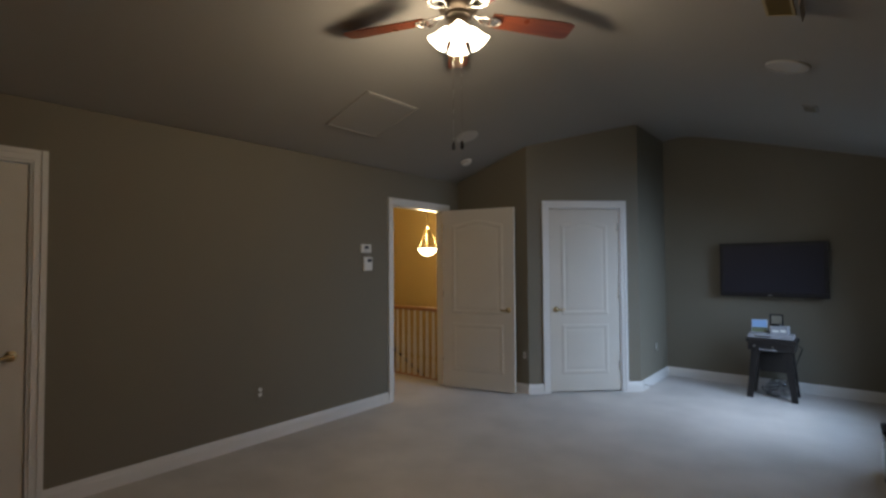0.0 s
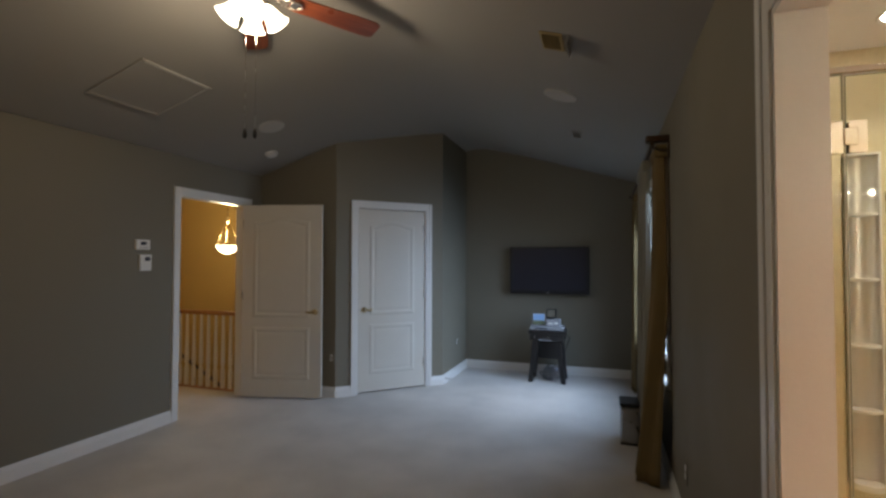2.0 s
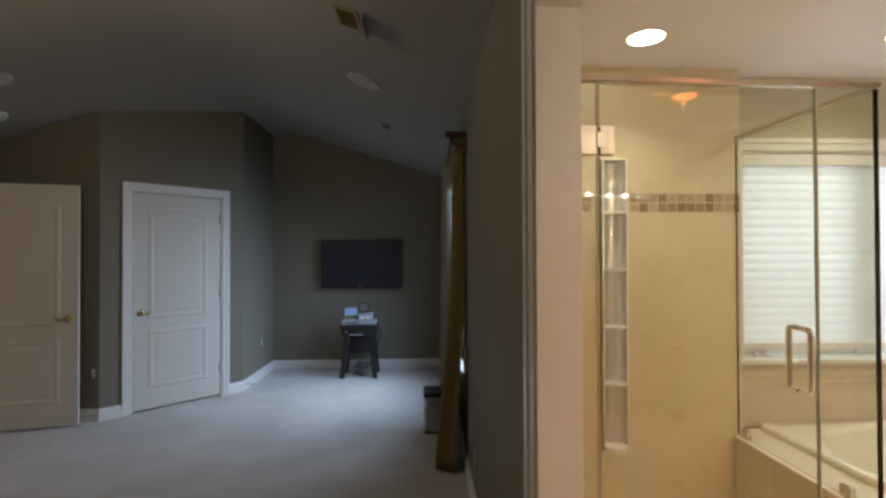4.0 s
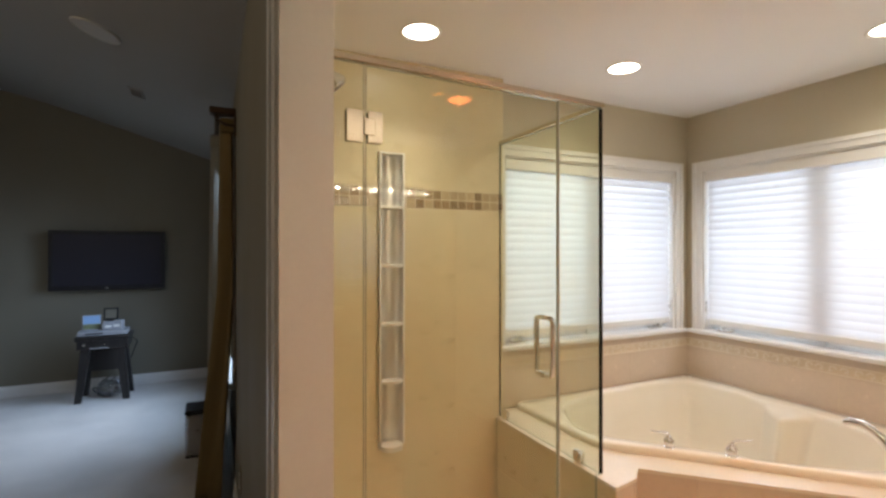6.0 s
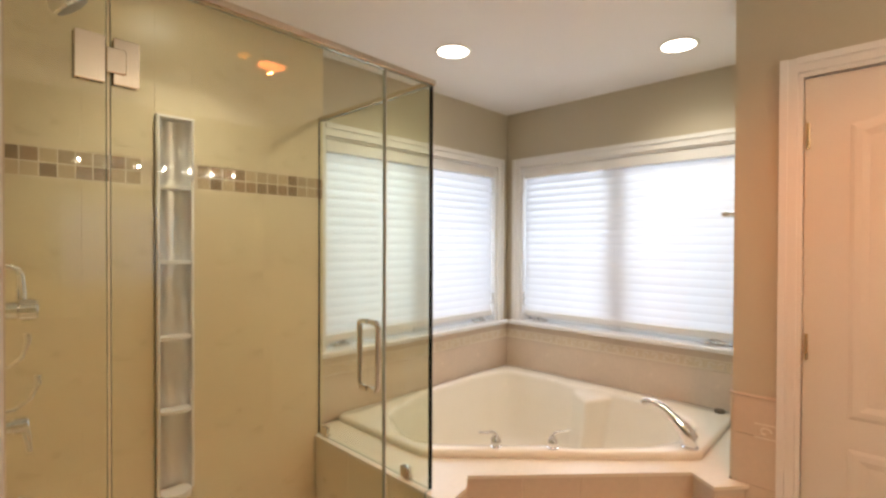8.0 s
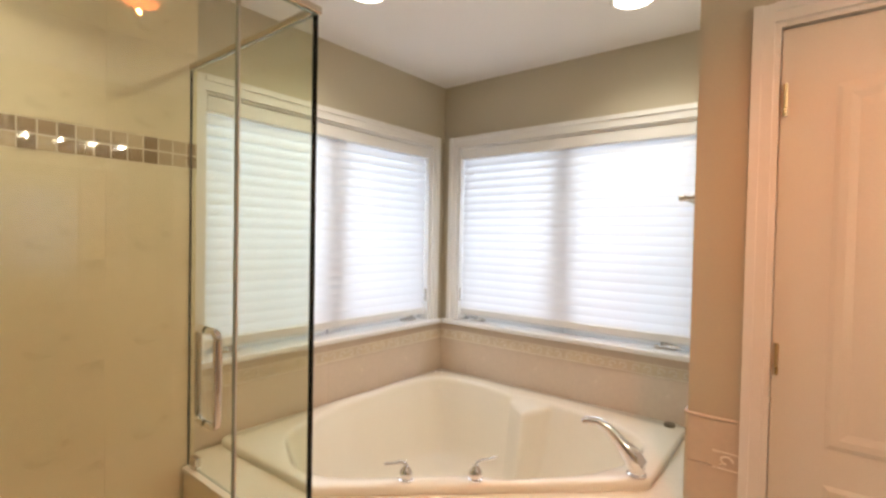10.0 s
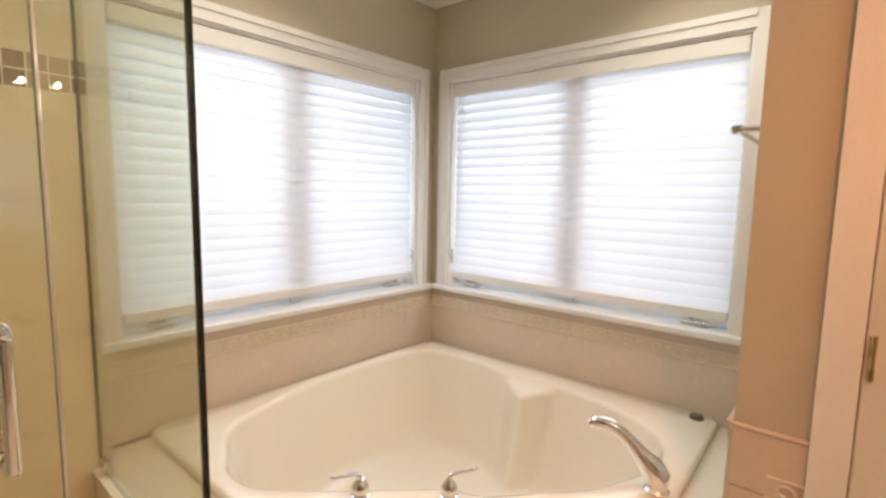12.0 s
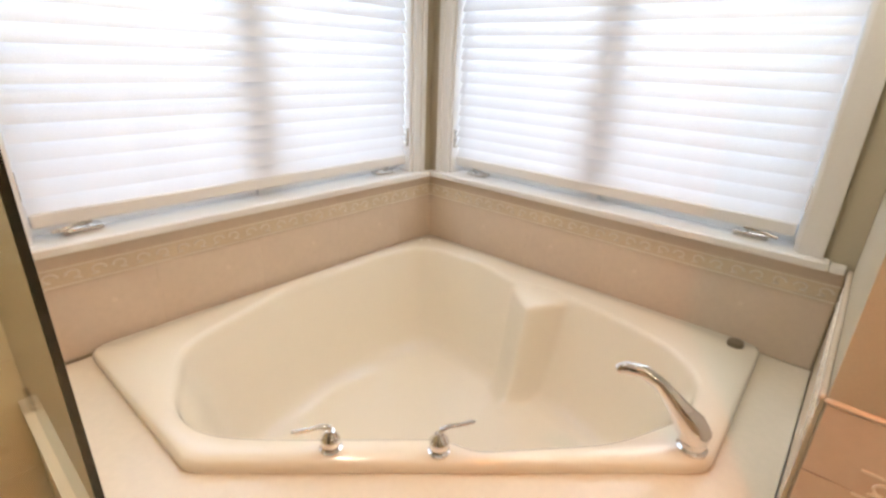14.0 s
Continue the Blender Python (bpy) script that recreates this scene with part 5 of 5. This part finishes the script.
# waste bin by the curtain
wb = thing("waste_bin", "brushed steel waste bin with a dark lid", "waste bin", pose(2.105, 6.22, 0.018))
bm = B()
add_box(bm, -0.072, -0.115, 0.012, 0.072, 0.115, 0.295, bevel=0.02, seg=3)
part("body", bm, M_STEEL, wb)
bm = B()
add_box(bm, -0.075, -0.118, 0.296, 0.075, 0.118, 0.322, bevel=0.010)
part("lid", bm, M_BLACK, wb, "black plastic lid")
part("base_ring", box(-0.07, -0.112, 0.0, 0.07, 0.112, 0.014, bevel=0.004), M_BLACK, wb)

# bedroom window with curtains
t = thing("window_3", "white bedroom window behind gold curtains", "window", kind="structure")
cw = 0.07
for a, b in ((W0 - cw, W0), (W1, W1 + cw)):
    bm = B()
    add_prism(bm, rect(a, b, WZ0, WZ1 + cw), 0.016, F_RIGHT @ T((0, 0, -0.017)))
    part("side_casing", bm, M_TRIM, t)
bm = B()
add_prism(bm, rect(W0, W1, WZ1, WZ1 + cw), 0.016, F_RIGHT @ T((0, 0, -0.017)))
part("head_casing", bm, M_TRIM, t)
bm = B()
add_box(bm, W0 - cw, WZ0 - 0.022, -0.035, W1 + cw, WZ0, 0.10, bevel=0.005, m=F_RIGHT)
part("window_sill", bm, M_TRIM, t)
for a, b in ((W0, (W0 + W1) / 2 - 0.02), ((W0 + W1) / 2 + 0.02, W1)):
    bm = B()
    for q in (rect(a, a + 0.05, WZ0, WZ1), rect(b - 0.05, b, WZ0, WZ1), rect(a + 0.05, b - 0.05, WZ0, WZ0 + 0.05), rect(a + 0.05, b - 0.05, WZ1 - 0.05, WZ1), rect(a + 0.05, b - 0.05, 1.34, 1.39)):
        add_prism(bm, q, 0.04, F_RIGHT @ T((0, 0, 0.06)))
    s = part("sash", bm, M_VINYL, t)
    bm = B()
    add_prism(bm, rect(a + 0.05, b - 0.05, WZ0 + 0.05, WZ1 - 0.05), 0.004, F_RIGHT @ T((0, 0, 0.082)))
    pn = part("pane", bm, M_PANE, s)
    pn.visible_shadow = False
bm = B()
add_prism(bm, rect((W0 + W1) / 2 - 0.02, (W0 + W1) / 2 + 0.02, WZ0, WZ1), 0.05, F_RIGHT @ T((0, 0, 0.055)))
part("mullion", bm, M_VINYL, t)


def curtain(y0, y1, x, depth, ztop, zbot, mat, label, folds, seed, lean=0.0):
    t = thing("curtain", label, "curtain", group="bedroom curtains")
    rnd = random.Random(seed)
    ph = [rnd.uniform(0, 6.28) for _ in range(4)]
    bm = B()
    nu, nv = folds * 12, 26
    grid = []
    for j in range(nv + 1):
        v = j / nv
        z = zbot + (ztop - zbot) * v
        row = []
        spread = 1 + 0.10 * (1 - v) ** 2
        for i in range(nu + 1):
            u = i / nu
            a = 2 * math.pi * folds * u
            w = depth * (0.5 * math.sin(a + ph[0] + 0.5 * math.sin(3 * v + ph[1])) + 0.16 * math.sin(2.3 * a + ph[2] + 2 * v)) * (0.62 + 0.62 * (1 - v))
            yc = (y0 + y1) / 2 + (u - 0.5) * (y1 - y0) * spread + 0.008 * math.sin(a * 1.7 + ph[3] + 4 * v)
            row.append(bm.verts.new((x + w + min(lean * v, 0.095), yc, z)))
        grid.append(row)
    for a, b in zip(grid, grid[1:]):
        for i in range(nu):
            bm.faces.new((a[i], a[i + 1], b[i + 1], b[i]))
    ob = part("cloth", bm, mat, t, smooth="all")
    so = ob.modifiers.new("thickness", "SOLIDIFY")
    so.thickness = 0.003
    bm = B()
    cx = x + min(lean, 0.095)
    add_box(bm, cx - depth * 0.45, y0 - 0.004, ztop - 0.07, cx + depth * 0.45, y1 + 0.004, ztop + 0.012, bevel=0.012)
    part("pleated_heading", bm, mat, t, "gathered curtain heading")
    return t


curtain(5.41, 5.70, 2.183, 0.088, 2.185, 0.030, M_GOLD, "floor-length gold curtain panel gathered beside the window", 3, 3, 0.17)
curtain(5.77, 6.42, 2.215, 0.06, 2.16, 0.035, M_SHEER, "pale sheer curtain panel beside the gold one", 7, 8)
curtain(7.68, 7.94, 2.250, 0.07, 2.17, 0.030, M_GOLD, "floor-length gold curtain panel at the far window side", 3, 5)
rod = thing("curtain_rod", "dark bronze curtain rod with finials", "curtain rod")
bm = B()
add_tube(bm, [(2.225, 5.40, 2.198), (2.225, 8.00, 2.20)], 0.013, 12)
part("pole", bm, M_BRONZE, rod, smooth=True)
part("end_bracket", box(2.185, 5.385, 2.212, 2.3235, 5.465, 2.250, bevel=0.008), M_DARKROD, rod, "wide dark wooden end bracket")
for y, s in ((8.00, 1),):
    bm = B()
    add_lathe(bm, [(0.012, 0), (0.020, 0.006), (0.013, 0.014), (0.028, 0.035), (0.030, 0.05), (0.018, 0.07), (0.004, 0.08)], 18, pose(2.225, y, 2.20, -90 * s, 0, 0))
    part("finial", bm, M_BRONZE, rod, "dark turned finial", smooth=True)
for y in (5.40, 7.96):
    bm = B()
    add_tube(bm, [(2.323, y, 2.15), (2.27, y, 2.155), (2.22, y, 2.178)], 0.008, 8)
    add_box(bm, 2.312, y - 0.02, 2.09, 2.3235, y + 0.02, 2.21, bevel=0.003, seg=1)
    part("bracket", bm, M_BRONZE, rod)

# towel bar on the return wall by the tub
tb = thing("towel_bar", "chrome towel bar on straight wall posts", "towel bar")
bm = B()
add_tube(bm, [(4.622, 3.172, 1.566), (5.10, 3.172, 1.566)], 0.008, 12)
part("bar", bm, M_CHROME, tb, smooth=True)
for x in (4.634, 5.085):
    bm = B()
    add_lathe(bm, [(0.022, 0), (0.021, 0.006), (0.009, 0.012), (0.008, 0.058), (0.012, 0.062), (0.012, 0.080), (0.008, 0.084)], 16, pose(x, 3.1005, 1.566, -90, 0, 0))
    part("post", bm, M_CHROME, tb, smooth=True)

# ---- tiles, one by one ----
tile_mesh = {}


def tile(parent, m, u0, u1, v0, v1, mat, name="tile", thick=0.008, gap=0.0011):
    """A single tile with eased edges; equal sizes share one mesh."""
    w, h = round(u1 - u0 - gap, 4), round(v1 - v0 - gap, 4)
    key = (w, h, mat.name, thick)
    if key not in tile_mesh:
        bm = B()
        e = min(0.0007, w / 6, h / 6)
        lo = [bm.verts.new((a, b, 0)) for a, b in ((0, 0), (w, 0), (w, h), (0, h))]
        md = [bm.verts.new((a, b, -thick + e)) for a, b in ((0, 0), (w, 0), (w, h), (0, h))]
        hi = [bm.verts.new((a, b, -thick)) for a, b in ((e, e), (w - e, e), (w - e, h - e), (e, h - e))]
        for p, q in ((lo, md), (md, hi)):
            for k in range(4):
                bm.faces.new((p[k], p[(k + 1) % 4], q[(k + 1) % 4], q[k]))
        bm.faces.new(hi)
        bmesh.ops.recalc_face_normals(bm, faces=bm.faces)
        me = bpy.data.meshes.new(name)
        bm.to_mesh(me)
        bm.free()
        me.materials.append(mat)
        tile_mesh[key] = me
    ob = new(name, tile_mesh[key])
    ob.parent = parent
    ob.matrix_basis = m @ Matrix.Translation((u0 + gap / 2, v0 + gap / 2, 0))
    return ob


shower_tiles = thing("shower_wall_tiles", "large beige ceramic tiles with a brown mosaic band", "wall tiles", kind="structure")
F_ST = wall_frame((0, TY + 0.0118), (1, 0), (0, 1))
cols = (XB0 + 0.013, 2.70, NX0, NX1, 3.335, 3.625)
rows = (0.0, 0.329, 0.659, 0.989, 1.319, 1.648)
for a, b in zip(cols, cols[1:]):
    for c, d in zip(rows, rows[1:]):
        if a == NX0:
            if c < 0.484:
                tile(shower_tiles, F_ST, a, b, c, min(d, 0.484), M_TILE)
            continue
        tile(shower_tiles, F_ST, a, b, c, d, M_TILE)
    for c, d in ((1.744, 2.07), (2.07, ZB)):
        if a == NX0:
            c = max(c, 1.907)
        tile(shower_tiles, F_ST, a, b, c, d, M_TILE)
mosaic_rnd = random.Random(11)
last_dark = [False]


def mosaic_shade():
    """Brown and cream squares, loosely alternating."""
    last_dark[0] = mosaic_rnd.random() < (0.30 if last_dark[0] else 0.62)
    return M_MOSAIC if last_dark[0] else M_MOSAIC_PALE


x = XB0 + 0.013
while x < 3.62:
    w = min(0.0475, 3.625 - x)
    for r0 in (1.649, 1.6965):
        if not (x + w > NX0 + 0.002 and x < NX1 - 0.002) and w > 0.01:
            tile(shower_tiles, F_ST, x, x + w, r0, r0 + 0.047, mosaic_shade(), "mosaic_tile", gap=0.0042)
    x += 0.0475
F_SW = wall_frame((XB0 + 0.0118, 0), (0, 1), (-1, 0))
for a, b in ((3.80, 4.07), (4.07, 4.34), (4.34, TY + 0.003)):
    for c, d in zip(rows, rows[1:]):
        tile(shower_tiles, F_SW, a, b, c, d, M_TILE)
    for c, d in ((1.744, 2.07), (2.07, ZB)):
        tile(shower_tiles, F_SW, a, b, c, d, M_TILE)
y = 3.80
while y < TY - 0.01:
    w = min(0.0475, TY + 0.003 - y)
    for r0 in (1.649, 1.6965):
        tile(shower_tiles, F_SW, y, y + w, r0, r0 + 0.047, mosaic_shade(), "mosaic_tile", gap=0.0042)
    y += 0.0475
F_PI = wall_frame((3.5900, 0), (0, 1), (1, 0))
for a, b in ((3.764, 4.08), (4.08, 4.345), (4.345, TY - 0.005)):
    for c, d in ((0.0, 0.27), (0.27, DZ - 0.0152)):
        tile(pw, F_PI, a, b, c, d, M_TILE)

# apron of the tub platform
for (xa, ya), (xb, yb) in zip(inner[1:], inner[2:]):
    p, q = Vector((xa, ya)), Vector((xb, yb))
    d = (q - p)
    ln = d.length
    if ln < 0.03:
        continue
    d.normalize()
    fr = wall_frame(p, d, (-d.y, d.x))
    n = max(1, round(ln / 0.225))
    for k in range(n):
        for c, e in ((0.0, 0.265), (0.265, DZ - 0.0155)):
            tile(dk, fr, ln * k / n - (0.0075 if k == 0 else 0), ln * (k + 1) / n + (0.0075 if k == n - 1 else 0), c, e, M_TUBTILE)

# tiled splash wall behind the tub with an embossed border
splash = thing("tub_splash_tiles", "blush ceramic tiles with an embossed leaf border round the tub", "wall tiles", kind="structure")


def border_mesh(w):
    """A relief strip: two rails and curling leaves."""
    bm = B()
    add_box(bm, 0, 0, -0.007, w, 0.058, 0)
    plain = len(bm.faces)
    add_box(bm, 0, 0.002, -0.0100, w, 0.006, -0.0068)
    add_box(bm, 0, 0.052, -0.0100, w, 0.056, -0.0068)
    n = max(1, round(w / 0.062))
    st = w / n
    for k in range(n):
        c = st * (k + 0.5)
        s = 1 if k % 2 else -1
        add_tube(bm, [(c + s * 0.020 * math.cos(a) * (1 - a / 9), 0.029 + 0.016 * math.sin(a) * (1 - a / 9), -0.0078) for a in [0.45 * j for j in range(12)]], 0.003, 5, radii=[0.0042 - 0.00022 * j for j in range(12)])
        add_tube(bm, [(c - s * 0.018, 0.014, -0.0074), (c - s * 0.008, 0.020, -0.009), (c + s * 0.004, 0.016, -0.0074)], 0.003, 5, radii=[0.001, 0.0045, 0.001])
    for k, f in enumerate(bm.faces):
        f.material_index = 0 if k < plain else 1
    bmesh.ops.recalc_face_normals(bm, faces=bm.faces)
    me = bpy.data.meshes.new("border_tile")
    bm.to_mesh(me)
    bm.free()
    me.materials.append(M_TUBTILE)
    me.materials.append(M_BORDER)
    return me


bcache = {}


def splash_run(fr, u0, u1, z0, z_mid, z_top, step=0.345):
    bm = B()
    add_prism(bm, rect(u0, u1, z0, z_top), 0.0072, fr @ Matrix.Translation((0, 0, -0.0072)))
    part("grout_bed", bm, M_GROUT, splash)
    u = u0
    while u < u1 - 0.004:
        w = min(step, u1 - u)
        tile(splash, fr, u, u + w, z0, z_mid, M_TUBTILE)
        key = round(w, 3)
        if key not in bcache:
            bcache[key] = border_mesh(w - 0.002)
        ob = new("border_tile", bcache[key])
        ob.parent = splash
        ob.matrix_basis = fr @ Matrix.Translation((u + 0.001, z_mid + 0.001, 0))
        if z_top - z_mid > 0.075:
            tile(splash, fr, u, u + w, z_mid + 0.060, z_top, M_TUBTILE)
        u += w


splash_run(wall_frame((0, YW - 0.001), (1, 0), (0, 1)), 3.628, 5.2185, DZ + 0.003, 0.772, 0.871)
splash_run(wall_frame((XB1 - 0.001, 0), (0, 1), (1, 0)), 3.115, 4.7105, DZ + 0.003, 0.772, 0.871)
splash_run(wall_frame((0, 3.101), (-1, 0), (0, -1)), -5.2105, -4.478, DZ + 0.003, 0.772, 0.871)
F_WT = wall_frame((4.469, 0), (0, 1), (1, 0))
tile(splash, F_WT, 2.958, 3.099, 0.735, 0.874, M_TUBTILE)
tile(splash, F_WT, 2.958, 3.099, DZ + 0.003, 0.733, M_TUBTILE)
tile(splash, F_WT, 2.958, 3.099, 0.0, DZ + 0.002, M_TUBTILE)
ob = new("border_tile", border_mesh(0.07))
ob.parent = splash
ob.matrix_basis = F_WT @ Matrix.Translation((2.957, 0.728, -0.0015))
cap = part("cap_strip", box(4.458, 2.957, 0.875, 4.4690, 3.103, 0.884, bevel=0.003, seg=1), M_TUBTILE, splash, "pale rounded cap strip")
part("cap_strip", box(4.4695, 3.1005, 0.873, 5.208, 3.113, 0.884, bevel=0.003, seg=1), M_TUBTILE, splash, "pale rounded cap strip")
finish("ground", box(-60, -60, -3.3, 60, 60, -3.2), material("lawn", (0.07, 0.09, 0.045), 0.95, vary=0.3, scale=0.4), None, "dull green ground outside the house", kind="structure", category="ground")
for fr, u0, u1 in ((wall_frame((0, YW), (1, 0), (0, 1)), WL1 + 0.0825, XB1 - 0.046), (wall_frame((XB1, 0), (0, 1), (1, 0)), WR1 + 0.0825, YW - 0.001), (wall_frame((XB1, 0), (0, 1), (1, 0)), 3.118, WR0 - 0.0825)):
    bm = B()
    add_box(bm, u0, 0.873, -0.0445, u1, 0.8945, -0.0005, bevel=0.005, m=fr)
    part("cap_strip", bm, M_TRIM, splash, "white sill strip running into the corner")
